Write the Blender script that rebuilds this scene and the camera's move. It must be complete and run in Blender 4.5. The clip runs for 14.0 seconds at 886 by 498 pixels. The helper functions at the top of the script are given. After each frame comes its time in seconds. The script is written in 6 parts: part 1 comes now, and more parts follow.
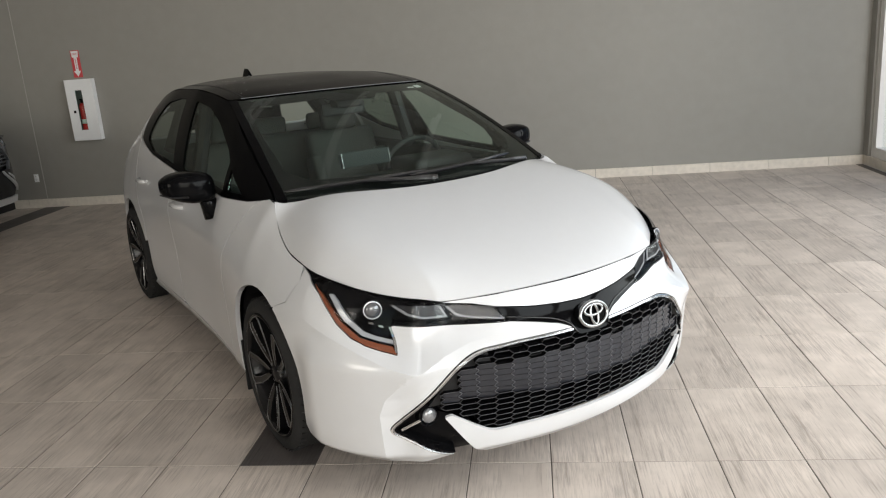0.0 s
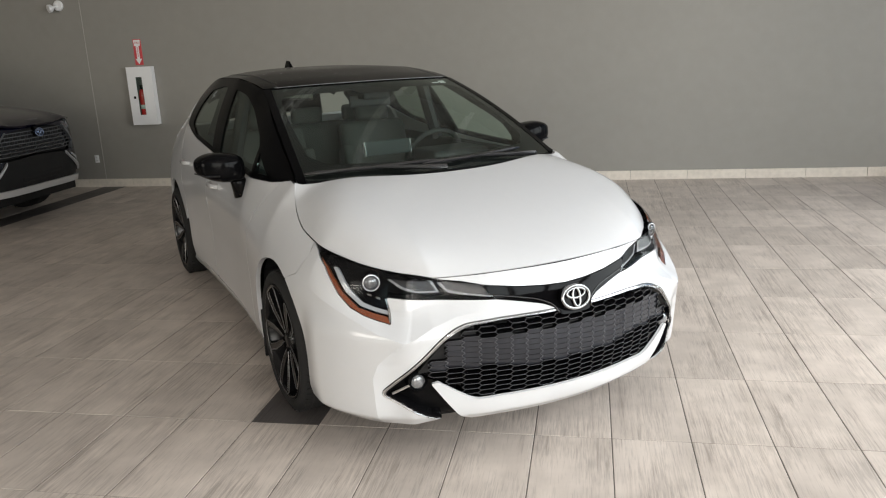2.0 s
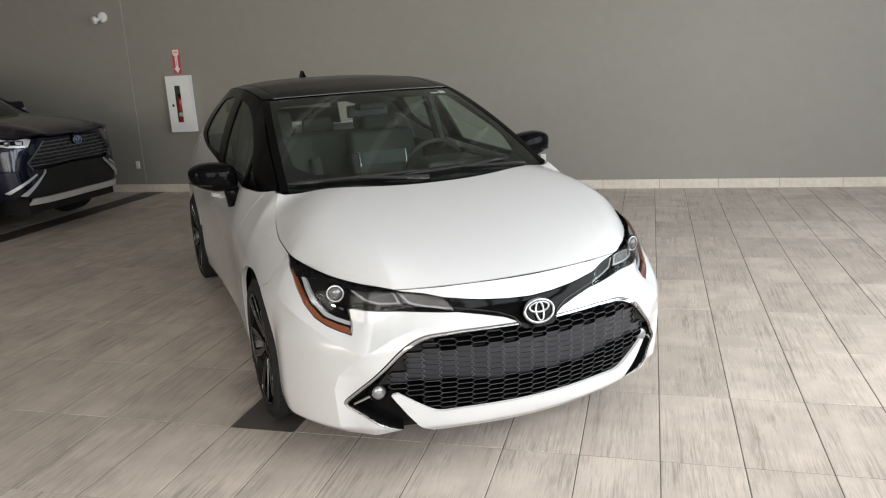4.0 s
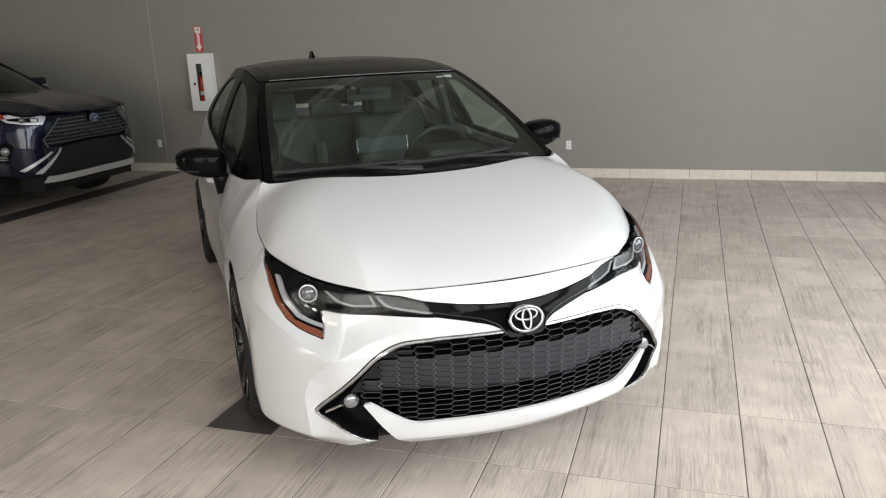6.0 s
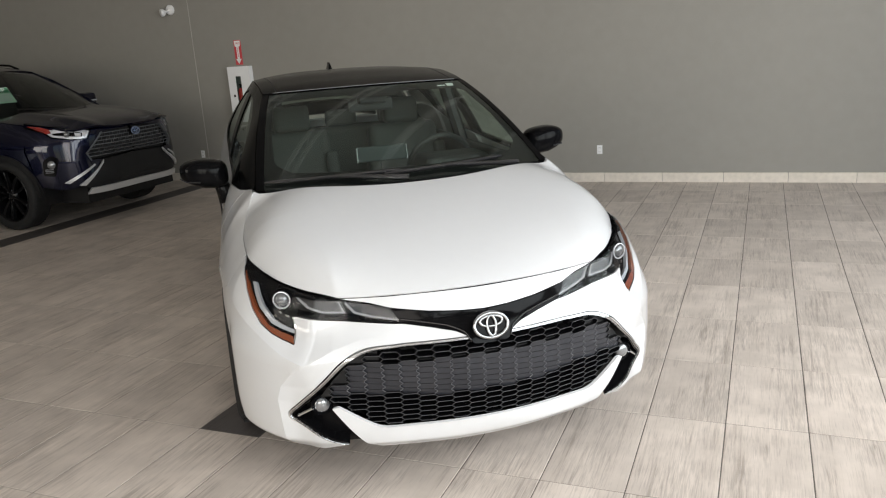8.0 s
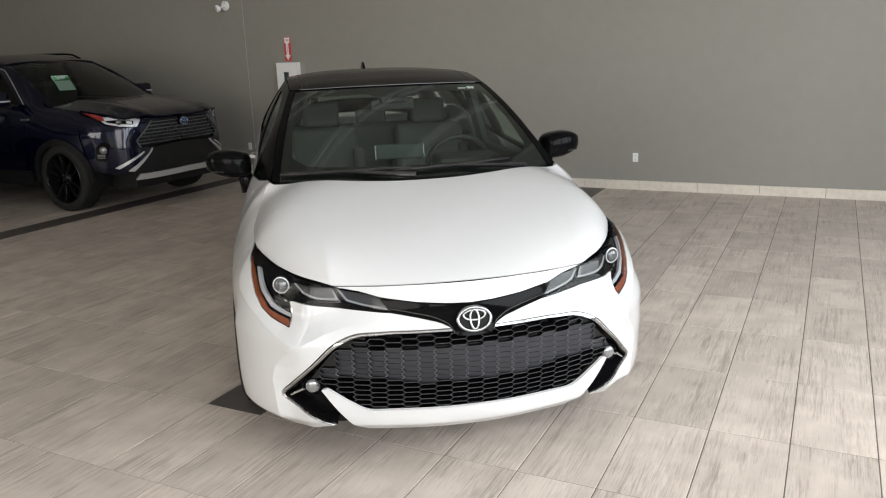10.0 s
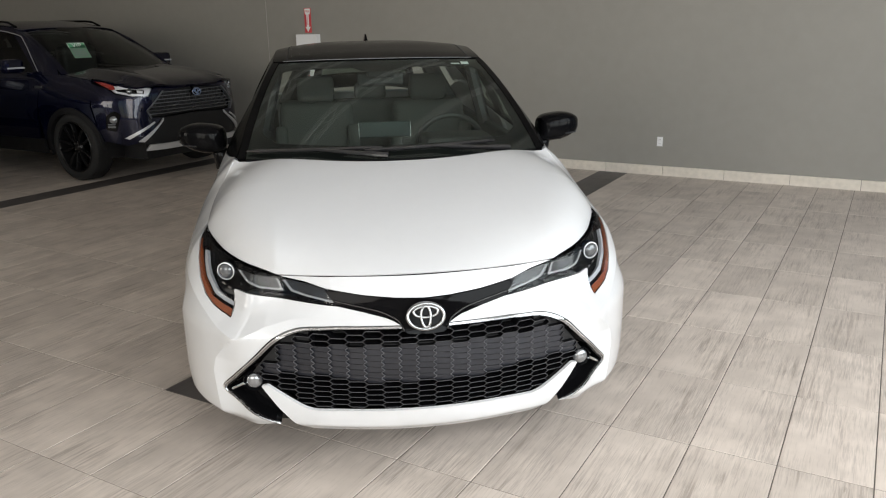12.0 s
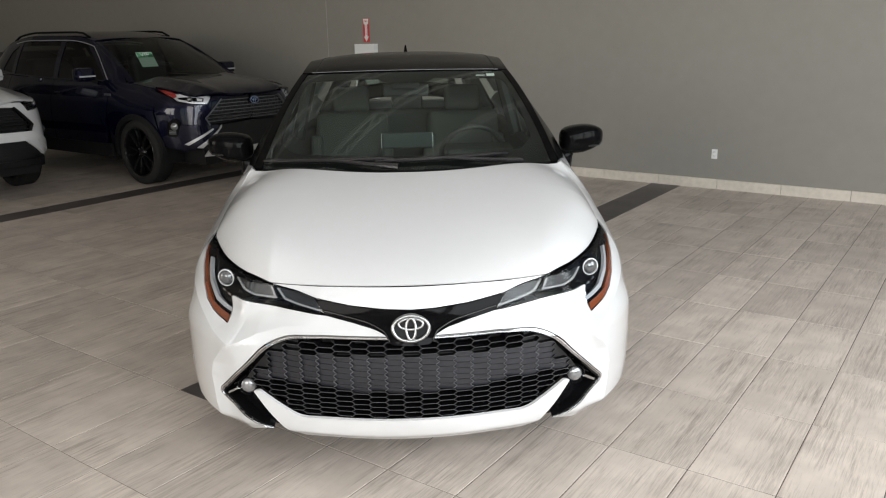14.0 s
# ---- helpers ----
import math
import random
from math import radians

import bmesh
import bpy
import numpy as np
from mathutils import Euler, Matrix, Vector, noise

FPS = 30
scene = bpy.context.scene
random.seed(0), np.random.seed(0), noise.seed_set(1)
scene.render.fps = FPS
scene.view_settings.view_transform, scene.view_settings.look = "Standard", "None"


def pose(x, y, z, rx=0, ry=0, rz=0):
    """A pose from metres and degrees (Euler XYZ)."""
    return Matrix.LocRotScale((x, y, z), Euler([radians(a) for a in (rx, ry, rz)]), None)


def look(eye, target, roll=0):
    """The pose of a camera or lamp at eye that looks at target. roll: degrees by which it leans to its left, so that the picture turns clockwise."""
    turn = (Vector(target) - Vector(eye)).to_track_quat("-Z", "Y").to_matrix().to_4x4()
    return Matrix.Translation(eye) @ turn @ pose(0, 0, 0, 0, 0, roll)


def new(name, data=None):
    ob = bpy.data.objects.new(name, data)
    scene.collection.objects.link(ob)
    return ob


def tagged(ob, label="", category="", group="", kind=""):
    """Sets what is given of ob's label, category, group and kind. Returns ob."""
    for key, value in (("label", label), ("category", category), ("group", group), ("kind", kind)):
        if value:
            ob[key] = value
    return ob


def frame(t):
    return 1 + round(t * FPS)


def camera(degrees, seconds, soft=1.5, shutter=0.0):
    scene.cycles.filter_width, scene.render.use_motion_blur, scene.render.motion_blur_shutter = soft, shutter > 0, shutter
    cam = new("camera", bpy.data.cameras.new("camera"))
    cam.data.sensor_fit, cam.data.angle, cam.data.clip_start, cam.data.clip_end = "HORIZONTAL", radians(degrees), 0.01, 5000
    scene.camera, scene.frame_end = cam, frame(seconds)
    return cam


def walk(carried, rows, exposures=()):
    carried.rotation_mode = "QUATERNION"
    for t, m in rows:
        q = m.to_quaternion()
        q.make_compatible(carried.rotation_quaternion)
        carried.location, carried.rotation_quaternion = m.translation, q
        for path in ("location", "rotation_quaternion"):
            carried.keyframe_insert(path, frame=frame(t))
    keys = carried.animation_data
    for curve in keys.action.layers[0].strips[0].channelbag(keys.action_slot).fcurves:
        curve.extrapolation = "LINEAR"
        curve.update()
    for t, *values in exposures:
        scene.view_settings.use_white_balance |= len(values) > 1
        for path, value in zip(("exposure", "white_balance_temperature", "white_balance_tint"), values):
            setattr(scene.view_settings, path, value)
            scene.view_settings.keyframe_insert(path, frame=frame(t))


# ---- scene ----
cam = camera(59.4, 14.0, soft=1.15)
PATH = [
    (0, (-0.021, 0.091, 1.569), (-0.258, 2.01, 1.055), -4.3),
    (0.5, (0.083, 0.074, 1.553), (-0.195, 1.99, 1.053), -4.8),
    (1, (0.133, 0.005, 1.546), (-0.167, 1.921, 1.058), -4.5),
    (1.5, (0.17, -0.078, 1.542), (-0.159, 1.835, 1.059), -3.4),
    (2, (0.22, -0.124, 1.554), (-0.15, 1.774, 1.045), -2.7),
    (2.5, (0.305, -0.108, 1.563), (-0.116, 1.785, 1.073), -2.3),
    (3, (0.386, -0.078, 1.561), (-0.067, 1.806, 1.064), -2.3),
    (3.5, (0.479, -0.063, 1.57), (-0.018, 1.812, 1.086), -2.9),
    (4, (0.566, -0.049, 1.566), (0.053, 1.821, 1.076), -3.1),
    (6.5, (0.75, 0.31, 1.565), (0.105, 2.125, 1.026), -2.8),
    (7, (0.842, 0.357, 1.568), (0.142, 2.152, 1.031), -3.6),
    (7.5, (0.938, 0.354, 1.553), (0.21, 2.14, 1.023), -3.4),
    (7.7, (0.973, 0.335, 1.564), (0.238, 2.12, 1.044), -3.7),
    (9.8, (1.249, 0.247, 1.567), (0.393, 1.986, 1.074), -2.0),
    (10, (1.281, 0.273, 1.566), (0.408, 2.002, 1.066), -2.1),
    (10.5, (1.392, 0.311, 1.564), (0.47, 2.017, 1.071), -2.9),
    (11, (1.461, 0.361, 1.548), (0.536, 2.057, 1.032), -2.8),
    (11.5, (1.445, 0.509, 1.543), (0.525, 2.2, 1.0), -1.9),
    (12, (1.431, 0.635, 1.539), (0.473, 2.301, 0.986), -1.0),
    (12.5, (1.462, 0.689, 1.552), (0.472, 2.34, 1.008), -0.6),
    (13, (1.533, 0.735, 1.546), (0.497, 2.36, 1.01), -1.1),
    (13.5, (1.609, 0.765, 1.546), (0.542, 2.37, 1.013), -1.1),
    (14, (1.678, 0.788, 1.556), (0.557, 2.357, 1.024), -1.1),
]
walk(cam, [(t, look(eye, target, roll)) for t, eye, target, roll in PATH], [(0, 0.0), (4, 0.04), (9.8, 0.03), (12, -0.05), (14, -0.06)])

# ---- world and light ----
world = bpy.data.worlds.new("sky")
scene.world = world
world.use_nodes = True
wn = world.node_tree.nodes
sky = wn.new("ShaderNodeTexSky")
sky.sky_type, sky.sun_disc, sky.sun_elevation, sky.sun_rotation = "NISHITA", False, radians(50), radians(150)
wn["Background"].inputs[1].default_value = 0.12
world.node_tree.links.new(sky.outputs[0], wn["Background"].inputs[0])


def area_lamp(name, eye, target, w, h, power, colour):
    data = bpy.data.lights.new(name, "AREA")
    data.shape, data.size, data.size_y, data.energy, data.color = "RECTANGLE", w, h, power, colour
    ob = new(name, data)
    ob.matrix_world = look(eye, target)
    return ob


area_lamp("window_light_front", (1.3, -5.9, 2.3), (0.9, -1.5, 0.0), 5.2, 3.7, 318, (1.0, 0.925, 0.85))
# added fill for the floor and vehicles at the left, source unseen
area_lamp("fill_light_left", (-8.9, -5.9, 2.3), (-5.6, -0.5, -2.6), 3.9, 3.5, 265, (1.0, 0.92, 0.82))
area_lamp("window_light_side", (4.3, 0.95, 2.4), (0, 1.3, 0.7), 9.2, 3.4, 740, (0.962, 0.968, 0.985))


# ---- materials ----
def nodes_of(name):
    m = bpy.data.materials.new(name)
    m.use_nodes = True
    return m, m.node_tree.nodes, m.node_tree.links, m.node_tree.nodes["Principled BSDF"]


def mat(name, colour, rough=0.5, metal=0.0, coat=0.0, vary=0.06, grain=40.0, bump=0.0, spec=0.5, emit=0.0, ior=None):
    """Plain material with a light two-scale variation of tone and roughness, and optional fine relief."""
    m, n, k, p = nodes_of(name)
    p.inputs["Metallic"].default_value = metal
    p.inputs["Coat Weight"].default_value = coat
    p.inputs["Coat Roughness"].default_value = 0.03
    p.inputs["Specular IOR Level"].default_value = spec
    co = n.new("ShaderNodeTexCoord")
    fine, broad = n.new("ShaderNodeTexNoise"), n.new("ShaderNodeTexNoise")
    fine.inputs["Scale"].default_value, broad.inputs["Scale"].default_value = grain, grain / 14
    fine.inputs["Detail"].default_value = 4
    k.new(co.outputs["Object"], fine.inputs["Vector"])
    k.new(co.outputs["Object"], broad.inputs["Vector"])
    add = n.new("ShaderNodeMath")
    add.operation = "ADD"
    k.new(fine.outputs[0], add.inputs[0])
    k.new(broad.outputs[0], add.inputs[1])
    ramp = n.new("ShaderNodeMapRange")
    ramp.inputs["From Min"].default_value, ramp.inputs["From Max"].default_value = 0.6, 1.4
    ramp.inputs["To Min"].default_value, ramp.inputs["To Max"].default_value = 1 - vary, 1 + vary
    k.new(add.outputs[0], ramp.inputs["Value"])
    mul = n.new("ShaderNodeVectorMath")
    mul.operation = "SCALE"
    mul.inputs[0].default_value = colour
    k.new(ramp.outputs[0], mul.inputs["Scale"])
    k.new(mul.outputs[0], p.inputs["Base Color"])
    rr = n.new("ShaderNodeMath")
    rr.operation = "MULTIPLY"
    rr.inputs[1].default_value = rough
    k.new(ramp.outputs[0], rr.inputs[0])
    k.new(rr.outputs[0], p.inputs["Roughness"])
    if bump:
        b = n.new("ShaderNodeBump")
        b.inputs["Strength"].default_value, b.inputs["Distance"].default_value = bump, 0.002
        k.new(fine.outputs[0], b.inputs["Height"])
        k.new(b.outputs[0], p.inputs["Normal"])
    if emit:
        p.inputs["Emission Color"].default_value = (*colour, 1)
        p.inputs["Emission Strength"].default_value = emit
    return m


def glass(name, tint, rough=0.0, keep=0.9, ior=1.62, cast=(1.0, 1.0, 1.0)):
    """Thin clear pane: a tinted see-through layer under a mirror-like surface."""
    m, n, k, p = nodes_of(name)
    out = n["Material Output"]
    clear, gloss, mix, fr = n.new("ShaderNodeBsdfTransparent"), n.new("ShaderNodeBsdfGlossy"), n.new("ShaderNodeMixShader"), n.new("ShaderNodeLayerWeight")
    clear.inputs[0].default_value = (*tint, 1)
    gloss.inputs["Roughness"].default_value = rough
    gloss.inputs[0].default_value = (keep * cast[0], keep * cast[1], keep * cast[2], 1)
    fr.inputs[0].default_value = 0.5
    f0 = ((ior - 1) / (ior + 1)) ** 2
    steep, whole = n.new("ShaderNodeMath"), n.new("ShaderNodeMath")
    steep.operation, whole.operation = "POWER", "MULTIPLY_ADD"
    steep.inputs[1].default_value = 5.0
    whole.inputs[1].default_value, whole.inputs[2].default_value = 1 - f0, f0
    k.new(fr.outputs["Facing"], steep.inputs[0])
    k.new(steep.outputs[0], whole.inputs[0])
    k.new(whole.outputs[0], mix.inputs[0])
    k.new(clear.outputs[0], mix.inputs[1])
    k.new(gloss.outputs[0], mix.inputs[2])
    k.new(mix.outputs[0], out.inputs[0])
    return m


def tile_material(name, per_island, tone=(0.53, 0.47, 0.41), gain=1.0):
    """Porcelain plank with wood-like streaks along its length."""
    m, n, k, p = nodes_of(name)
    geo = n.new("ShaderNodeNewGeometry")
    info = n.new("ShaderNodeObjectInfo")
    rnd = geo.outputs["Random Per Island"] if per_island else info.outputs["Random"]
    scale = n.new("ShaderNodeVectorMath")
    scale.operation = "MULTIPLY"
    scale.inputs[1].default_value = (27.0, 0.95, 1.0)
    k.new(geo.outputs["Position"], scale.inputs[0])
    shift = n.new("ShaderNodeCombineXYZ")
    far = n.new("ShaderNodeMath")
    far.operation = "MULTIPLY"
    far.inputs[1].default_value = 87.0
    k.new(rnd, far.inputs[0])
    k.new(far.outputs[0], shift.inputs[2])
    k.new(far.outputs[0], shift.inputs[0])
    place = n.new("ShaderNodeVectorMath")
    k.new(scale.outputs[0], place.inputs[0])
    k.new(shift.outputs[0], place.inputs[1])
    streak, cloud, speck = (n.new("ShaderNodeTexNoise") for _ in range(3))
    streak.inputs["Scale"].default_value, streak.inputs["Detail"].default_value, streak.inputs["Roughness"].default_value = 1.9, 9, 0.74
    streak.inputs["Distortion"].default_value = 0.5
    cloud.inputs["Scale"].default_value, cloud.inputs["Detail"].default_value = 0.32, 3
    speck.inputs["Scale"].default_value, speck.inputs["Detail"].default_value = 2.2, 5
    for t in (streak, cloud):
        k.new(place.outputs[0], t.inputs["Vector"])
    close = n.new("ShaderNodeVectorMath")
    close.operation = "MULTIPLY"
    close.inputs[1].default_value = (3.6, 5.2, 1.0)
    k.new(place.outputs[0], close.inputs[0])
    k.new(close.outputs[0], speck.inputs["Vector"])
    ramp = n.new("ShaderNodeValToRGB")
    r, g, b = tone
    e = ramp.color_ramp.elements
    e[0].position, e[0].color = 0.36, (r * 0.74, g * 0.727, b * 0.714, 1)
    e[1].position, e[1].color = 0.64, (r * 1.11, g * 1.115, b * 1.12, 1)
    mid = e.new(0.47)
    mid.color = (r, g, b, 1)
    add = n.new("ShaderNodeMath")
    add.operation = "MULTIPLY_ADD"
    add.inputs[1].default_value = 0.22
    k.new(cloud.outputs[0], add.inputs[0])
    veil = n.new("ShaderNodeTexNoise")
    veil.inputs["Scale"].default_value, veil.inputs["Detail"].default_value = 1.0, 2
    apart = n.new("ShaderNodeVectorMath")
    apart.operation = "MULTIPLY_ADD"
    apart.inputs[1].default_value = (5.5, 2.4, 1.0)
    k.new(geo.outputs["Position"], apart.inputs[0])
    k.new(shift.outputs[0], apart.inputs[2])
    k.new(apart.outputs[0], veil.inputs["Vector"])
    strength = n.new("ShaderNodeMapRange")
    strength.inputs["From Min"].default_value, strength.inputs["From Max"].default_value = 0.36, 0.64
    strength.inputs["To Min"].default_value, strength.inputs["To Max"].default_value = 0.3, 1.5
    k.new(veil.outputs[0], strength.inputs["Value"])
    centred, graded, half = (n.new("ShaderNodeMath") for _ in range(3))
    centred.operation, graded.operation, half.operation = "SUBTRACT", "MULTIPLY", "ADD"
    centred.inputs[1].default_value = 0.5
    half.inputs[1].default_value = 0.39
    k.new(streak.outputs[0], centred.inputs[0])
    k.new(centred.outputs[0], graded.inputs[0])
    k.new(strength.outputs[0], graded.inputs[1])
    k.new(graded.outputs[0], half.inputs[0])
    k.new(half.outputs[0], add.inputs[2])
    k.new(add.outputs[0], ramp.inputs[0])
    tone_map = n.new("ShaderNodeMapRange")
    tone_map.inputs["To Min"].default_value, tone_map.inputs["To Max"].default_value = 0.9 * gain, 1.1 * gain
    k.new(rnd, tone_map.inputs["Value"])
    fleck = n.new("ShaderNodeMapRange")
    fleck.inputs["From Min"].default_value, fleck.inputs["From Max"].default_value = 0.05, 0.24
    fleck.inputs["To Min"].default_value, fleck.inputs["To Max"].default_value = 0.81, 1.02
    pit = n.new("ShaderNodeMath")
    pit.operation = "MULTIPLY_ADD"
    pit.inputs[1].default_value = -0.55
    k.new(veil.outputs[0], pit.inputs[0])
    k.new(speck.outputs[0], pit.inputs[2])
    k.new(pit.outputs[0], fleck.inputs["Value"])
    # broad blotches put both wear and patchy floor reflections into the colour
    blot = n.new("ShaderNodeTexNoise")
    blot.inputs["Scale"].default_value, blot.inputs["Detail"].default_value = 5.5, 4
    k.new(geo.outputs["Position"], blot.inputs["Vector"])
    patch = n.new("ShaderNodeMapRange")
    patch.inputs["From Min"].default_value, patch.inputs["From Max"].default_value = 0.35, 0.65
    patch.inputs["To Min"].default_value, patch.inputs["To Max"].default_value = 0.90, 1.08
    k.new(blot.outputs[0], patch.inputs["Value"])
    worn_sheen = n.new("ShaderNodeMath")
    worn_sheen.operation = "MULTIPLY"
    k.new(tone_map.outputs[0], worn_sheen.inputs[0])
    k.new(patch.outputs[0], worn_sheen.inputs[1])
    both = n.new("ShaderNodeMath")
    both.operation = "MULTIPLY"
    k.new(worn_sheen.outputs[0], both.inputs[0])
    k.new(fleck.outputs[0], both.inputs[1])
    sc = n.new("ShaderNodeVectorMath")
    sc.operation = "SCALE"
    k.new(ramp.outputs[0], sc.inputs[0])
    k.new(both.outputs[0], sc.inputs["Scale"])
    k.new(sc.outputs[0], p.inputs["Base Color"])
    rg = n.new("ShaderNodeMapRange")
    rg.inputs["To Min"].default_value, rg.inputs["To Max"].default_value = 0.34, 0.56
    k.new(streak.outputs[0], rg.inputs["Value"])
    k.new(rg.outputs[0], p.inputs["Roughness"])
    bp = n.new("ShaderNodeBump")
    bp.inputs["Strength"].default_value, bp.inputs["Distance"].default_value = 0.25, 0.0015
    k.new(streak.outputs[0], bp.inputs["Height"])
    k.new(bp.outputs[0], p.inputs["Normal"])
    return m


M_WALL = mat("grey_wall_paint", (0.262, 0.254, 0.228), 0.55, vary=0.05, grain=9, bump=0.08)
M_CEIL = mat("ceiling_paint", (0.52, 0.512, 0.497), 0.8, vary=0.06, grain=5)
M_STEEL = mat("painted_steel", (0.85, 0.84, 0.82), 0.5, 0.0, vary=0.08, grain=12)
M_GROUT = mat("grout", (0.13, 0.115, 0.1), 0.9, vary=0.15, grain=60)
M_TILE = tile_material("floor_tile", False)
M_TILE_FAR = tile_material("floor_tile_joined", True)
M_TILE_DARK = tile_material("dark_floor_tile", False, (0.088, 0.079, 0.074))
M_BASE = mat("baseboard_tile", (0.66, 0.61, 0.53), 0.45, vary=0.14, grain=22)
M_PEARL = mat("pearl_white_paint", (0.602, 0.614, 0.619), 0.3, 0.0, coat=1.0, vary=0.012, grain=300)
M_PEARL.node_tree.nodes["Principled BSDF"].inputs["Coat Roughness"].default_value = 0.11
M_BLACK = mat("gloss_black", (0.004, 0.004, 0.0045), 0.1, 0.0, coat=0.0, spec=0.1, vary=0.1, grain=60)
M_RIDGE = mat("polished_black", (0.004, 0.004, 0.0045), 0.12, 0.0, spec=0.6, vary=0.08, grain=60)
M_BAR = mat("piano_black", (0.003, 0.003, 0.0034), 0.07, 0.0, spec=0.08, vary=0.08, grain=60)
M_ROOF = mat("black_roof_paint", (0.004, 0.004, 0.0042), 0.16, 0.0, coat=0.0, spec=0.035, vary=0.1, grain=80)
M_PILLAR = mat("black_pillar_paint", (0.0025, 0.0025, 0.0027), 0.2, 0.0, spec=0.04, vary=0.1, grain=80)
M_PLASTIC = mat("black_plastic", (0.009, 0.009, 0.0095), 0.5, spec=0.25, vary=0.12, grain=120, bump=0.15)
M_CAP = mat("mirror_cap_paint", (0.003, 0.003, 0.0034), 0.1, 0.0, spec=0.07, vary=0.1, grain=60)
M_GRILLE = mat("grille_plastic", (0.019, 0.0195, 0.023), 0.2, 0.0, spec=0.55, vary=0.1, grain=90)
M_GRILLE.node_tree.nodes["Principled BSDF"].inputs["Specular Tint"].default_value = (0.88, 0.93, 1.0, 1.0)
M_EMBLEM = mat("emblem_chrome", (0.33, 0.335, 0.34), 0.12, 1.0, vary=0.05, grain=80)
M_RIB = mat("grille_rib", (0.085, 0.088, 0.094), 0.25, 0.35, vary=0.1, grain=90)
M_CHEVRON = mat("grille_chevron", (0.10, 0.104, 0.112), 0.3, 0.3, vary=0.1, grain=90)
M_GREYTRIM = mat("satin_grey_trim", (0.33, 0.335, 0.34), 0.27, 1.0, vary=0.05, grain=60)
M_CHROME = mat("chrome", (0.75, 0.76, 0.77), 0.08, 1.0, vary=0.03, grain=50)
M_RUBBER = mat("tyre_rubber", (0.021, 0.021, 0.0207), 0.75, vary=0.18, grain=70, bump=0.2, spec=0.15)
M_RIM = mat("dark_rim", (0.006, 0.006, 0.0065), 0.2, 0.0, spec=0.3, vary=0.08, grain=60)
M_MACHINED = mat("machined_alloy", (0.24, 0.24, 0.24), 0.28, 1.0, vary=0.05, grain=120)
M_AMBER = mat("amber_reflector", (0.2, 0.052, 0.018), 0.2, coat=1.0, vary=0.12, grain=160)
M_REARGLASS = glass("tinted_rear_glass", (0.33, 0.39, 0.35), 0.0, 0.9, 1.5, (0.94, 1.0, 0.96))
M_CLEAR = glass("headlight_lens", (0.96, 0.97, 0.98), 0.02, 0.3, 1.5)
M_WINDSCREEN = glass("windscreen_glass", (0.88, 0.985, 0.925), 0.0, 0.95, 1.62, (0.94, 1.0, 0.96))
M_SIDEGLASS = glass("side_glass", (0.7, 0.8, 0.745), 0.0, 0.9, 1.5, (0.94, 1.0, 0.96))
M_LAMPGREY = mat("lamp_grey", (0.016, 0.0165, 0.018), 0.3, 0.2, coat=0.0, vary=0.08, grain=60)
M_DRL = mat("light_guide", (0.38, 0.395, 0.41), 0.25, coat=1.0, vary=0.05, grain=60)
M_EDGE = mat("lamp_outline", (0.26, 0.265, 0.27), 0.3, vary=0.05, grain=60)
M_HEADSILVER = mat("lamp_silver", (0.8, 0.81, 0.83), 0.3, 0.35, vary=0.1, grain=90)
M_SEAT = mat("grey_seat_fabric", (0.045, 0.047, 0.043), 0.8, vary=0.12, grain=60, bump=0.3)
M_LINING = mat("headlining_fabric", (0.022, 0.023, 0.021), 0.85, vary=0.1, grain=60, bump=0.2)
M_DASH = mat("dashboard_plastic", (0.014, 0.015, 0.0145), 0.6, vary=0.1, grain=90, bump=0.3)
M_MIRROR = mat("mirror_glass", (0.85, 0.87, 0.88), 0.02, 1.0, vary=0.01, grain=10)
M_WHITE = mat("white_enamel", (0.78, 0.79, 0.79), 0.35, vary=0.02, grain=20)
M_RED = mat("red_enamel", (0.62, 0.03, 0.03), 0.3, coat=0.5, vary=0.06, grain=40)
M_SIGN_RED = mat("red_sign", (0.55, 0.05, 0.06), 0.45, vary=0.04, grain=40)
# near-black for small black parts and for shade painted into hollows
M_DARKBOX = mat("black_and_recess_shade", (0.006, 0.006, 0.006), 0.8, vary=0.1, grain=20)
M_BLUE = mat("dark_blue_paint", (0.0014, 0.0024, 0.0155), 0.25, 0.5, coat=0.75, spec=0.15, vary=0.08, grain=200)
M_SIGN_GREEN = mat("pale_green_card", (0.66, 0.9, 0.72), 0.6, vary=0.04, grain=30)


# ---- mesh helpers ----
def mesh_ob(name, verts, faces, material, parent=None, label="", smooth=False, normals=None, corners=None):
    me = bpy.data.meshes.new(name)
    me.from_pydata([tuple(v) for v in verts], [], [tuple(f) for f in faces])
    me.materials.append(material)
    me.polygons.foreach_set("use_smooth", [smooth] * len(me.polygons))
    if normals is not None:
        me.normals_split_custom_set_from_vertices([tuple(v) for v in normals])
    if corners is not None:
        me.normals_split_custom_set([tuple(v) for v in corners])
    me.update()
    ob = new(name, me)
    if parent:
        ob.parent = parent
    if label:
        ob["label"] = label
    return ob


def part(name, bm, material, parent=None, label="", smooth=False):
    me = bpy.data.meshes.new(name)
    bmesh.ops.recalc_face_normals(bm, faces=bm.faces)
    bm.to_mesh(me)
    bm.free()
    me.materials.append(material)
    me.polygons.foreach_set("use_smooth", [smooth] * len(me.polygons))
    ob = new(name, me)
    if parent:
        ob.parent = parent
    if label:
        ob["label"] = label
    return ob


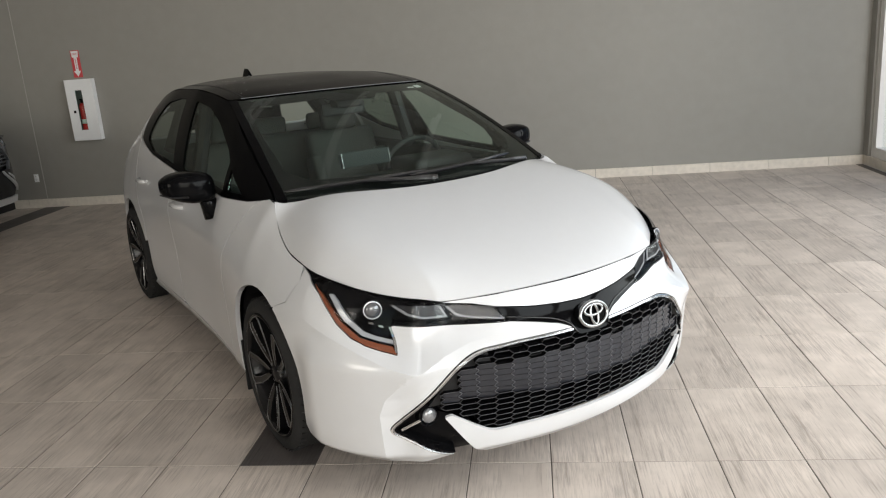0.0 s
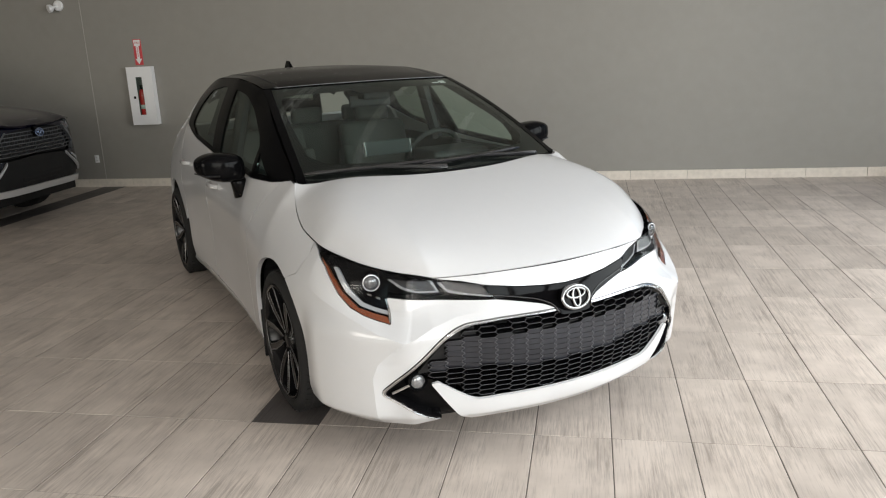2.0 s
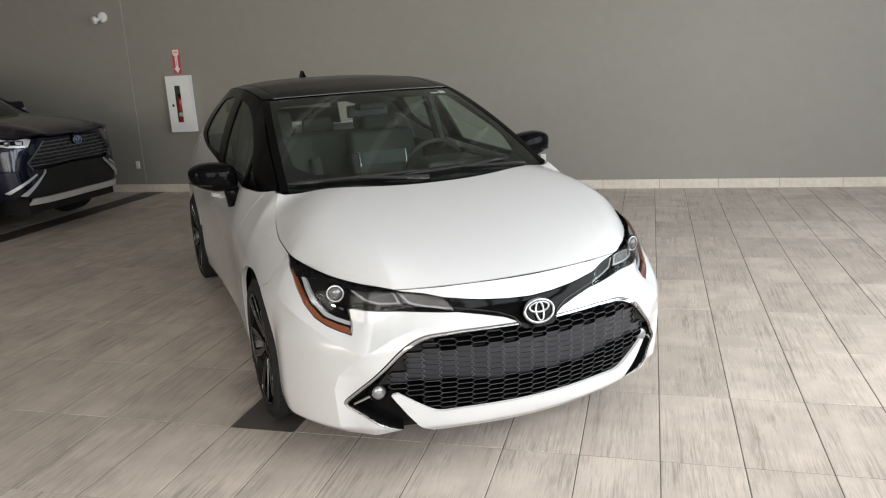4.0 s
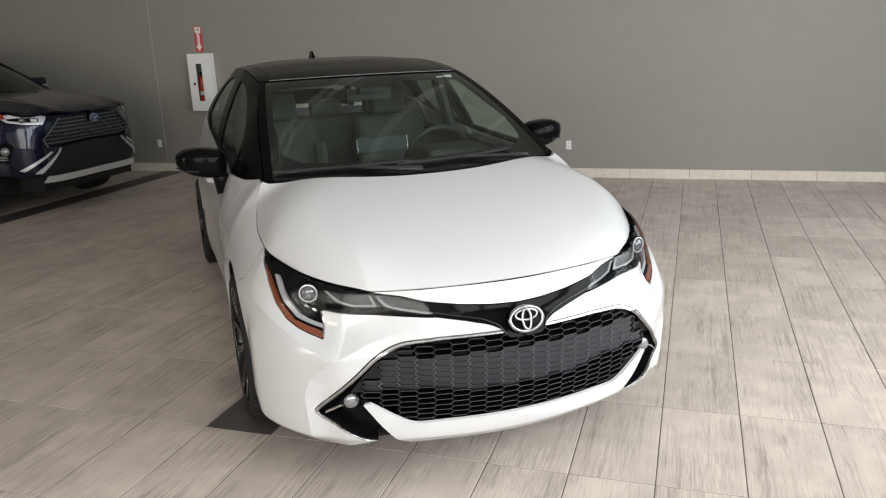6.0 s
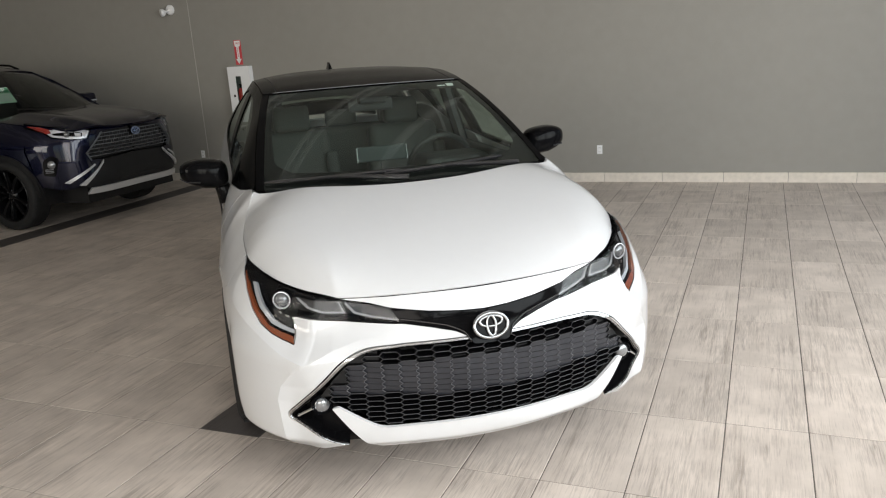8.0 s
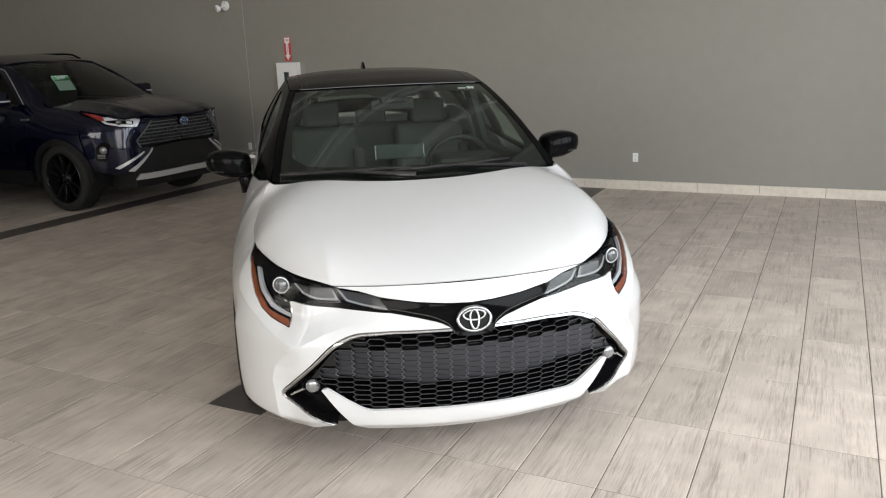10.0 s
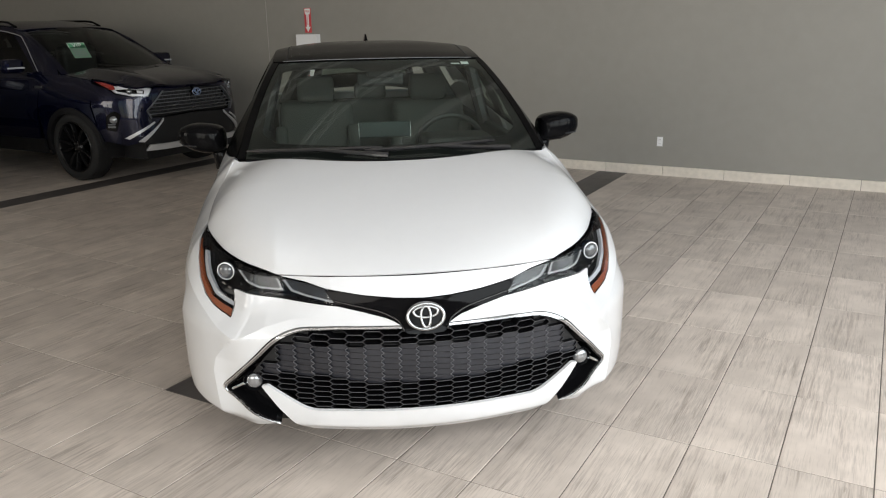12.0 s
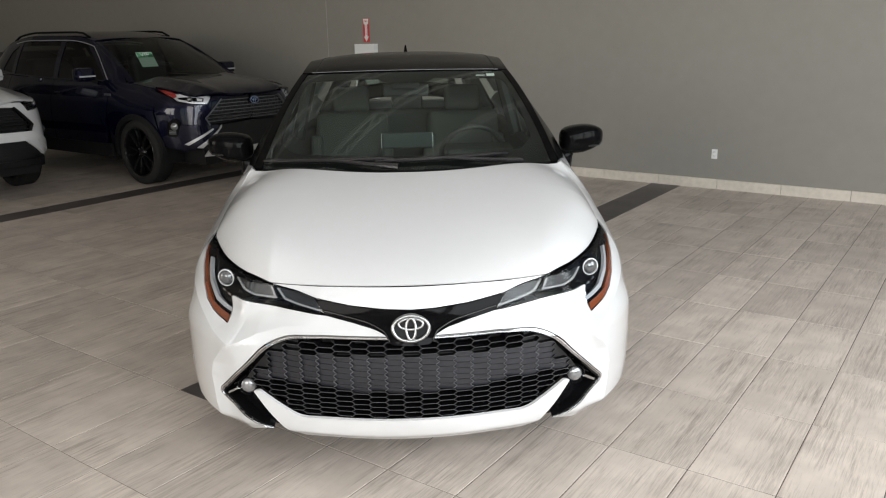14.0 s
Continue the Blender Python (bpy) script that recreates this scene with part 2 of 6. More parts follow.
def add_box(bm, lo, hi, bevel=0.0, m=None):
    c = [(a + b) / 2 for a, b in zip(lo, hi)]
    d = [b - a for a, b in zip(lo, hi)]
    vs = bmesh.ops.create_cube(bm, size=1.0, matrix=Matrix.Translation(c) @ Matrix.Diagonal((*d, 1)))["verts"]
    if bevel:
        es = list({e for v in vs for e in v.link_edges})
        vs = bmesh.ops.bevel(bm, geom=es, offset=bevel, segments=2, affect="EDGES", profile=0.6)["verts"]
    if m is not None:
        bmesh.ops.transform(bm, matrix=m, verts=list({v for v in vs if v.is_valid}))
    return vs


def box(name, lo, hi, material, parent=None, label="", bevel=0.0, m=None):
    bm = bmesh.new()
    add_box(bm, lo, hi, bevel, m)
    return part(name, bm, material, parent, label)


def lathe(bm, profile, n=32, m=Matrix(), closed=False):
    """Turn a profile of (radius, height) round z."""
    rings = []
    for r, h in profile:
        rings.append([bm.verts.new(m @ Vector((r * math.cos(2 * math.pi * i / n), r * math.sin(2 * math.pi * i / n), h))) for i in range(n)])
    pairs = list(zip(rings, rings[1:])) + ([(rings[-1], rings[0])] if closed else [])
    for a, b in pairs:
        for i in range(n):
            bm.faces.new((a[i], a[(i + 1) % n], b[(i + 1) % n], b[i]))
    if not closed:
        for ring in (rings[0], rings[-1]):
            bm.faces.new(ring)


def tube(bm, pts, r, n=8, closed=False):
    """A round bar along points; r a number or one radius a point."""
    pts = [Vector(p) for p in pts]
    rs = [r] * len(pts) if isinstance(r, (int, float)) else r
    rings = []
    for i, p in enumerate(pts):
        a = pts[i - 1] if (i or closed) else pts[i]
        b = pts[(i + 1) % len(pts)] if (i + 1 < len(pts) or closed) else pts[i]
        d = (b - a).normalized()
        side = d.cross(Vector((0.12, 0.2, 1))).normalized()
        up = side.cross(d)
        rings.append([bm.verts.new(p + rs[i] * (math.cos(2 * math.pi * j / n) * side + math.sin(2 * math.pi * j / n) * up)) for j in range(n)])
    for a, b in list(zip(rings, rings[1:])) + ([(rings[-1], rings[0])] if closed else []):
        for j in range(n):
            bm.faces.new((a[j], a[(j + 1) % n], b[(j + 1) % n], b[j]))
    if not closed:
        bm.faces.new(rings[0])
        bm.faces.new(rings[-1])


def hermite(xs, ys, x):
    """Monotone cubic through points; straight on past the ends."""
    xs, ys, x = np.asarray(xs, float), np.asarray(ys, float), np.asarray(x, float)
    h = np.diff(xs)
    d = np.diff(ys) / h
    m = np.empty(len(xs))
    m[0], m[-1] = d[0], d[-1]
    for i in range(1, len(xs) - 1):
        m[i] = 0 if d[i - 1] * d[i] <= 0 else 2 * d[i - 1] * d[i] / (d[i - 1] + d[i])
    i = np.clip(np.searchsorted(xs, x) - 1, 0, len(h) - 1)
    t = (x - xs[i]) / h[i]
    tc = np.clip(t, 0, 1)
    v = (2 * tc**3 - 3 * tc**2 + 1) * ys[i] + (tc**3 - 2 * tc**2 + tc) * h[i] * m[i] + (3 * tc**2 - 2 * tc**3) * ys[i + 1] + (tc**3 - tc**2) * h[i] * m[i + 1]
    return v + np.where(t < 0, t * h[i] * m[0], 0) + np.where(t > 1, (t - 1) * h[i] * m[-1], 0)


def table(*pairs):
    xs, ys = [p[0] for p in pairs], [p[1] for p in pairs]
    return lambda x: hermite(xs, ys, x)


def rounded(pts, step=0.02, closed=True):
    """Points along a polygon whose corners may carry a third number: the radius by which they are rounded."""
    n = len(pts)
    out = []
    for i, p in enumerate(pts):
        v = np.array(p[:2], float)
        r = p[2] if len(p) > 2 else 0.0
        if r and (closed or 0 < i < n - 1):
            a, b = np.array(pts[i - 1][:2], float) - v, np.array(pts[(i + 1) % n][:2], float) - v
            la, lb = np.linalg.norm(a), np.linalg.norm(b)
            k = min(r, la * 0.49, lb * 0.49)
            p0, p2 = v + a / la * k, v + b / lb * k
            m = max(3, int(2 * k / step))
            out += [(1 - t) ** 2 * p0 + 2 * t * (1 - t) * v + t * t * p2 for t in np.linspace(0, 1, m + 1)]
        else:
            out.append(v)
    res = []
    for i, p in enumerate(out):
        if i == len(out) - 1 and not closed:
            res.append(p)
            break
        q = out[(i + 1) % len(out)]
        m = max(1, int(np.linalg.norm(q - p) / step + 0.5))
        res += [p + (q - p) * j / m for j in range(m)]
    return np.array(res)


def inside(poly, p):
    """Which of the points p lie in the polygon."""
    x, y = p[:, 0], p[:, 1]
    hit = np.zeros(len(p), bool)
    a = poly
    b = np.roll(poly, -1, axis=0)
    for (x0, y0), (x1, y1) in zip(a, b):
        if y0 != y1:
            c = (y0 > y) != (y1 > y)
            hit ^= c & (x < (x1 - x0) * (y - y0) / (y1 - y0) + x0)
    return hit


def filled(outline, holes=(), step=0.02, lines=()):
    """Triangles that fill an outline in the plane: points, faces, border loops."""
    from mathutils import geometry
    loops = [np.asarray(outline)] + [np.asarray(h) for h in holes]
    pts = list(np.vstack(loops))
    edges, start, borders = [], 0, []
    for lp in loops:
        idx = list(range(start, start + len(lp)))
        edges += list(zip(idx, idx[1:] + idx[:1]))
        borders.append(idx)
        start += len(lp)
    for ln in lines:
        ln = np.asarray(ln)
        ln = ln[inside(loops[0], ln)]
        edges += [(start + i, start + i + 1) for i in range(len(ln) - 1)]
        pts += list(ln)
        start += len(ln)
    lo, hi = loops[0].min(0), loops[0].max(0)
    gx, gy = np.meshgrid(np.arange(lo[0] + step * 0.5, hi[0], step), np.arange(lo[1] + step * 0.5, hi[1], step))
    grid = np.stack([gx.ravel(), gy.ravel()], -1)
    ok = inside(loops[0], grid)
    for h in loops[1:]:
        ok &= ~inside(h, grid)
    grid = grid[ok]
    edge_pts = np.array(pts)
    keep = [g for g in grid if ((edge_pts - g) ** 2).sum(1).min() > (0.55 * step) ** 2]
    pts += keep
    v, _, f, ov, _, _ = geometry.delaunay_2d_cdt([Vector(p) for p in pts], edges, [], 0, 1e-7)
    vv = np.array([tuple(p) for p in v])
    back = {}
    for i, src in enumerate(ov):
        for s in src:
            back[s] = i
    tri = np.array([t for t in f if len(t) == 3])
    mid = vv[tri].mean(1)
    ok = inside(loops[0], mid)
    for h in loops[1:]:
        ok &= ~inside(h, mid)
    return vv, tri[ok], [[back[i] for i in b] for b in borders]


def skin(name, outline, fn, material, parent, label="", holes=(), step=0.02, thick=0.014, lift=0.0, lines=()):
    """A curved panel with rolled edges: fn(u, v, lift) gives the places of points of the plane on the surface."""
    uv, tri, borders = filled(outline, holes, step, lines)
    p = fn(uv[:, 0], uv[:, 1], lift)
    e = 1e-3
    du = fn(uv[:, 0] + e, uv[:, 1], lift) - fn(uv[:, 0] - e, uv[:, 1], lift)
    dv = fn(uv[:, 0], uv[:, 1] + e, lift) - fn(uv[:, 0], uv[:, 1] - e, lift)
    nr = np.cross(du, dv)
    nr /= np.linalg.norm(nr, axis=1, keepdims=True) + 1e-12
    out = fn(uv[:, 0], uv[:, 1], lift + 0.01) - p
    if (nr * out).sum() < 0:
        nr = -nr
    t0 = p[tri]
    fnrm = np.cross(t0[:, 1] - t0[:, 0], t0[:, 2] - t0[:, 0])
    wrong = (fnrm * nr[tri[:, 0]]).sum(1) < 0
    tri[wrong] = tri[wrong][:, ::-1]
    verts, normals, faces = list(p), list(nr), [tuple(t) for t in tri]
    corners = None
    if len(lines):
        c = uv[tri]
        c = (c + 0.2 * (c.mean(1, keepdims=True) - c)).reshape(-1, 2)
        e = 2e-4
        cn = np.cross(fn(c[:, 0] + e, c[:, 1], lift) - fn(c[:, 0] - e, c[:, 1], lift), fn(c[:, 0], c[:, 1] + e, lift) - fn(c[:, 0], c[:, 1] - e, lift))
        cn /= np.linalg.norm(cn, axis=1, keepdims=True) + 1e-12
        cn *= np.sign((cn * nr[tri.ravel()]).sum(1, keepdims=True))
        corners = list(cn)
    inner = p - nr * thick
    rim = {}
    for t in faces:
        for a, b in ((t[0], t[1]), (t[1], t[2]), (t[2], t[0])):
            rim[(a, b)] = rim.get((a, b), 0) + 1
    for (a, b) in [k for k in rim if (k[1], k[0]) not in rim]:
        d = p[b] - p[a]
        side = np.cross(d, nr[a])
        side /= np.linalg.norm(side) + 1e-12
        i = len(verts)
        verts += [p[a], p[b], inner[b], inner[a]]
        normals += [side] * 4
        faces.append((i + 3, i + 2, i + 1, i))
        if corners is not None:
            corners += [side] * 4
    return mesh_ob(name, verts, faces, material, parent, label, True, None if corners else normals, corners)


class Skirt:
    """The upright shell of a car: a plan outline from the nose round to the tail, drawn in by an amount that goes with height."""

    def __init__(self, plan, columns):
        pts = np.array(plan, float)
        ext = np.vstack([pts[1] * [-1, 1], pts, pts[-2] * [-1, 1]])
        dense = []
        for i in range(len(pts) - 1):
            p0, p1, p2, p3 = ext[i : i + 4]
            t = np.linspace(0, 1, 24, endpoint=False)[:, None]
            l1, l2, l3 = (max(1e-6, np.linalg.norm(b - a)) for a, b in ((p0, p1), (p1, p2), (p2, p3)))
            m1 = ((p1 - p0) / l1 * l2 + (p2 - p1) / l2 * l1) / (l1 + l2) * l2
            m2 = ((p2 - p1) / l2 * l3 + (p3 - p2) / l3 * l2) / (l2 + l3) * l2
            dense.append((2 * t**3 - 3 * t**2 + 1) * p1 + (t**3 - 2 * t**2 + t) * m1 + (3 * t**2 - 2 * t**3) * p2 + (t**3 - t**2) * m2)
        self.c = np.vstack([*dense, pts[-1:]])
        self.s = np.concatenate([[0], np.cumsum(np.linalg.norm(np.diff(self.c, axis=0), axis=1))])
        tan = np.gradient(self.c, self.s, axis=0)
        for _ in range(6):
            tan[1:-1] = (tan[:-2] + 2 * tan[1:-1] + tan[2:]) / 4
        tan /= np.linalg.norm(tan, axis=1, keepdims=True)
        self.n = np.stack([-tan[:, 1], tan[:, 0]], -1)
        self.widest = int(np.argmax(self.c[:, 0]))
        self.keys, self.cols = [], []
        for (axis, v), col in columns:
            self.keys.append(float(self.of_x(v) if axis == "x" else self.of_y(v)))
            self.cols.append(col)

    extra = None

    def of_x(self, x):
        """Girth at half-width x of the front."""
        k = self.widest + 1
        x = np.asarray(x, float)
        return np.sign(x) * np.interp(np.abs(x), self.c[:k, 0], self.s[:k])

    def of_y(self, y):
        """Girth at y of the flank."""
        return np.interp(y, self.c[:, 1], self.s)

    def __call__(self, s, z, lift=0.0):
        a, z = np.abs(np.asarray(s, float)), np.asarray(z, float)
        bx, by = np.interp(a, self.s, self.c[:, 0]), np.interp(a, self.s, self.c[:, 1])
        nx, ny = np.interp(a, self.s, self.n[:, 0]), np.interp(a, self.s, self.n[:, 1])
        d = np.stack([hermite([q[0] for q in c], [q[1] for q in c], z) for c in self.cols])
        k = np.array(self.keys)
        i = np.clip(np.searchsorted(k, a) - 1, 0, len(k) - 2)
        t = np.clip((a - k[i]) / (k[i + 1] - k[i]), 0, 1)
        w = t * t * (3 - 2 * t) * 0.5 + t * 0.5
        r = np.arange(len(a)) if a.ndim else 0
        inset = d[i, r] * (1 - w) + d[i + 1, r] * w - lift + (self.extra(s, z) if self.extra else 0.0)
        return np.stack([np.where(np.asarray(s) < 0, -1, 1) * (bx + nx * inset), by + ny * inset, z + 0 * a], -1)


def mirrored(pts):
    """A half outline, from the middle out and back to it, with its mirror image."""
    pts = [tuple(p) for p in pts]
    return pts + [(-p[0], *p[1:]) for p in reversed(pts)]


# ---- the showroom ----
WALL_Y, RIGHT_X, LEFT_X, FRONT_Y, CEIL_Z = 8.70, 3.46, -15.0, -6.0, 4.4
PITCH_X, PITCH_Y, TILE_X0, TILE_Y0 = 0.3075, 0.61, 0.31, 2.75


def structure(ob, label, category):
    return tagged(ob, label, category, kind="structure")


structure(box("wall_north", (LEFT_X - 0.2, WALL_Y, 0), (RIGHT_X + 0.2, WALL_Y + 0.2, CEIL_Z), M_WALL), "warm grey painted drywall showroom wall", "wall")
structure(box("wall_west", (LEFT_X - 0.2, FRONT_Y, 0), (LEFT_X, WALL_Y, CEIL_Z), M_WALL), "plain grey painted end wall of the showroom", "wall")
structure(box("ceiling", (LEFT_X - 0.2, FRONT_Y - 0.2, CEIL_Z), (RIGHT_X + 0.2, WALL_Y + 0.2, CEIL_Z + 0.15), M_CEIL), "flat grey showroom ceiling", "ceiling")
# thin upright joint where two drywall boards meet
structure(box("wall_seam", (-5.807, WALL_Y - 0.004, 0.1), (-5.798, WALL_Y, CEIL_Z), mat("joint_filler", (0.37, 0.357, 0.33), 0.6, vary=0.15, grain=12)), "fine vertical joint in the grey wall", "wall joint")


def window_wall(name, axis, at, lo, hi, sill, head, bays, out):
    """A wall with glazed bays: piers, sill, head, aluminium frames and panes."""
    root = structure(new(name), "storefront wall of tall aluminium-framed windows", "window wall")

    def slab(n, a0, a1, z0, z1, d0, d1, m, par=root, lab=""):
        d0, d1 = sorted((d0 * out, d1 * out))
        if axis == "x":
            return box(n, (at + d0, a0, z0), (at + d1, a1, z1), m, par, lab)
        return box(n, (a0, at + d0, z0), (a1, at + d1, z1), m, par, lab)

    slab("wall_head", lo, hi, head, CEIL_Z, 0, 0.2, M_WALL, lab="grey wall above the windows")
    slab("wall_sill", lo, hi, 0, sill, 0, 0.2, M_BASE, lab="low pale kerb under the windows")
    edge = lo
    for b0, b1 in bays:
        if b0 > edge + 0.001:
            slab("pier", edge, b0, sill, head, 0, 0.2, M_WALL)
        edge = b1
        win = new("window_bay")
        win.parent = root
        f = 0.1
        slab("frame", b0, b0 + f, sill, head, 0.03, 0.15, M_FRAME, win)
        slab("frame", b1 - f, b1, sill, head, 0.03, 0.15, M_FRAME, win)
        slab("frame", b0 + f, b1 - f, sill, sill + f, 0.03, 0.15, M_FRAME, win)
        slab("frame", b0 + f, b1 - f, head - f, head, 0.03, 0.15, M_FRAME, win)
        pane = slab("pane", b0 + f, b1 - f, sill + f, head - f, 0.085, 0.095, M_PANE, win)
        pane.visible_shadow = False
    if hi > edge + 0.001:
        slab("pier", edge, hi, sill, head, 0, 0.2, M_WALL)
    return root


M_PANE = glass("window_pane", (0.93, 0.95, 0.94), 0.0, 0.9, 1.5)
M_FRAME = mat("white_window_frame", (0.7, 0.69, 0.66), 0.4, vary=0.05, grain=20)
window_wall("wall_east", "x", RIGHT_X, FRONT_Y, WALL_Y, 0.1, 3.6, [(y, y + 1.9) for y in (-5.02, -3.07, -1.12, 0.83, 2.78, 4.73, 6.68)], 1)
# the two westmost south bays are unseen, added round the left fill lamp
window_wall("wall_south", "y", FRONT_Y, LEFT_X, RIGHT_X, 0.1, 3.6, [(x, x + 1.95) for x in (-10.9, -8.9, -4.9, -2.9, -0.9, 1.1)], -1)
structure(box("ground_outside", (-60, -80, -0.3), (80, 60, -0.16), mat("pale_concrete", (0.42, 0.41, 0.39), 0.9, vary=0.12, grain=3)), "pale concrete forecourt outside the windows", "ground")
for i in range(11):
    x = -10.4 + i * 1.3
    bm = bmesh.new()
    add_box(bm, (x - 0.035, FRONT_Y, 4.03), (x + 0.035, WALL_Y, 4.07))
    add_box(bm, (x - 0.035, FRONT_Y, 4.34), (x + 0.035, WALL_Y, 4.38))
    for j in range(24):
        y = FRONT_Y + 0.1 + j * 0.6
        tube(bm, [(x, y, 4.07), (x, y + 0.3, 4.34)], 0.014, 6)
        tube(bm, [(x, y + 0.3, 4.34), (x, y + 0.6, 4.07)], 0.014, 6)
    tagged(part("roof_joist", bm, M_STEEL), "painted open-web steel roof joist under the ceiling", "joist", "roof joists", "structure")

# ---- extinguisher cabinet, sign, outlets, lamp ----
def wall_outlet(x, z):
    o = new("wall_outlet")
    o.location = (x, WALL_Y, z)
    bm = bmesh.new()
    add_box(bm, (-0.029, -0.006, -0.048), (0.029, 0, 0.048), 0.003)
    part("cover_plate", bm, M_WHITE, o)
    for dz in (-0.02, 0.02):
        bm = bmesh.new()
        add_box(bm, (-0.015, -0.009, dz - 0.013), (0.015, -0.005, dz + 0.013), 0.003)
        face = part("socket", bm, M_WHITE, o)
        # dark bars on the socket's face paint the shade of its slots
        bm = bmesh.new()
        for dx in (-0.006, 0.006):
            add_box(bm, (dx - 0.0012, -0.0098, dz - 0.004), (dx + 0.0012, -0.0088, dz + 0.006))
        part("slots", bm, M_DARKBOX, face)
    return tagged(o, "white duplex power outlet on the grey wall", "power outlet", "wall outlets")


wall_outlet(-5.89, 0.355)
wall_outlet(-0.6, 0.35)

cab = tagged(new("extinguisher_cabinet"), "white steel fire extinguisher cabinet with a narrow glass window", "extinguisher cabinet")
cab.location = (-5.105, WALL_Y, 1.115)
cab_out = rounded([(-0.165, -0.345), (0.165, -0.345), (0.165, 0.345), (-0.165, 0.345)], 0.05)
cab_win = rounded([(-0.055, -0.225), (0.027, -0.225), (0.027, 0.225), (-0.055, 0.225)], 0.05)
skin("door", cab_out, lambda u, v, l: np.stack([u, -0.075 - l + 0 * u, v], -1), M_WHITE, cab, "white enamelled door", [cab_win], 0.08, 0.01)
for nm, lo, hi in (("side_panel", (-0.1645, -0.0645, -0.3445), (-0.155, 0, 0.3445)), ("side_panel", (0.155, -0.0645, -0.3445), (0.1645, 0, 0.3445)),
                   ("top_panel", (-0.155, -0.0645, 0.335), (0.155, 0, 0.3445)), ("bottom_panel", (-0.155, -0.0645, -0.3445), (0.155, 0, -0.335))):
    box(nm, lo, hi, M_WHITE, cab)
box("back_panel", (-0.155, -0.006, -0.335), (0.155, 0, 0.335), mat("grey_steel", (0.2, 0.2, 0.2), 0.5), cab)
skin("window_pane", cab_win, lambda u, v, l: np.stack([u, -0.071 - l + 0 * u, v], -1), M_SIDEGLASS, cab, "", (), 0.1, 0.002)
box("latch", (-0.105, -0.082, -0.03), (-0.08, -0.0752, 0.0), M_DARKBOX, cab, "small black latch", 0.002)
ext = tagged(new("fire_extinguisher"), "red fire extinguisher with a pale label inside the cabinet", "fire extinguisher")
ext.location = (-5.12, WALL_Y - 0.038, 0.79)
bm = bmesh.new()
lathe(bm, [(0.026, 0), (0.0285, 0.006), (0.0285, 0.36), (0.024, 0.39), (0.012, 0.405)], 24)
bmesh.ops.transform(bm, matrix=Matrix.Diagonal((1.35, 1, 1, 1)), verts=bm.verts)
part("cylinder", bm, M_RED, ext, smooth=True)
bm = bmesh.new()
lathe(bm, [(0.029, 0.17), (0.029, 0.22)], 24)
bmesh.ops.transform(bm, matrix=Matrix.Diagonal((1.35, 1, 1, 1)), verts=bm.verts)
part("paper_label", bm, M_WHITE, ext, smooth=True)
bm = bmesh.new()
lathe(bm, [(0.012, 0.4), (0.014, 0.43), (0.01, 0.445)], 12)
add_box(bm, (-0.012, -0.025, 0.44), (0.012, 0.025, 0.452), 0.003)
part("valve", bm, M_DARKBOX, ext)

sign = tagged(new("fire_sign"), "red fire extinguisher sign with a white downward arrow", "sign")
sign.location = (-5.12, WALL_Y, 1.63)
bm = bmesh.new()
add_box(bm, (-0.052, -0.004, -0.15), (0.052, 0, 0.15))
part("sign_plate", bm, M_SIGN_RED, sign)
bm = bmesh.new()
arrow = [(-0.044, 0.142), (0.044, 0.142), (0.036, 0.072), (0.018, 0.072), (0.018, -0.078), (0.042, -0.078), (0.0, -0.14), (-0.042, -0.078), (-0.018, -0.078), (-0.018, 0.072), (-0.036, 0.072)]
face = bm.faces.new([bm.verts.new((x, -0.0045, z)) for x, z in arrow])
up = bmesh.ops.extrude_face_region(bm, geom=[face])
bmesh.ops.translate(bm, vec=(0, -0.002, 0), verts=[v for v in up["geom"] if isinstance(v, bmesh.types.BMVert)])
part("arrow", bm, M_WHITE, sign, "white arrow")
fire = bpy.data.curves.new("fire_text", "FONT")
fire.body, fire.size, fire.align_x, fire.align_y = "FIRE", 0.034, "CENTER", "CENTER"
fire.extrude = 0.0006
ft = new("lettering", fire)
ft.parent, ft.location, ft.rotation_euler = sign, (0, -0.0075, 0.108), (radians(90), 0, 0)
fire.materials.append(M_SIGN_RED)
bars = bmesh.new()
for j in range(9):
    add_box(bars, (-0.006, -0.0078, 0.05 - j * 0.013), (0.006, -0.0068, 0.057 - j * 0.013))
part("fine_print", bars, M_SIGN_RED, sign)

wl = tagged(new("emergency_lamp"), "white round wall-mounted emergency lamp head", "wall lamp")
wl.location = (-6.08, WALL_Y, 2.215)
bm = bmesh.new()
lathe(bm, [(0.062, 0), (0.062, 0.018), (0.05, 0.028)], 24, pose(0, 0, 0, 90))
part("wall_plate", bm, M_WHITE, wl, smooth=False)
bm = bmesh.new()
tube(bm, [(0, -0.02, 0), (-0.03, -0.06, -0.02)], 0.014, 10)
part("arm", bm, M_WHITE, wl)
bm = bmesh.new()
lathe(bm, [(0.02, -0.03), (0.045, 0.0), (0.047, 0.035), (0.04, 0.038)], 24, pose(-0.05, -0.08, -0.03, 100, 0, -35))
part("lamp_head", bm, M_WHITE, wl, smooth=False)


# ---- the white hatchback ----
M_FOG = mat("fog_lens", (0.25, 0.257, 0.265), 0.12, 0.6, coat=1.0, vary=0.25, grain=260)
M_LENSBALL = mat("projector_glass", (0.14, 0.145, 0.15), 0.08, 0.5, coat=1.0, vary=0.1, grain=60)
CAR = tagged(new("car"), "pearl white compact hatchback with black roof and black mirrors", "car")
CAR.matrix_world = pose(0.1744, 2.6996, 0, 0, 0, 37.79)


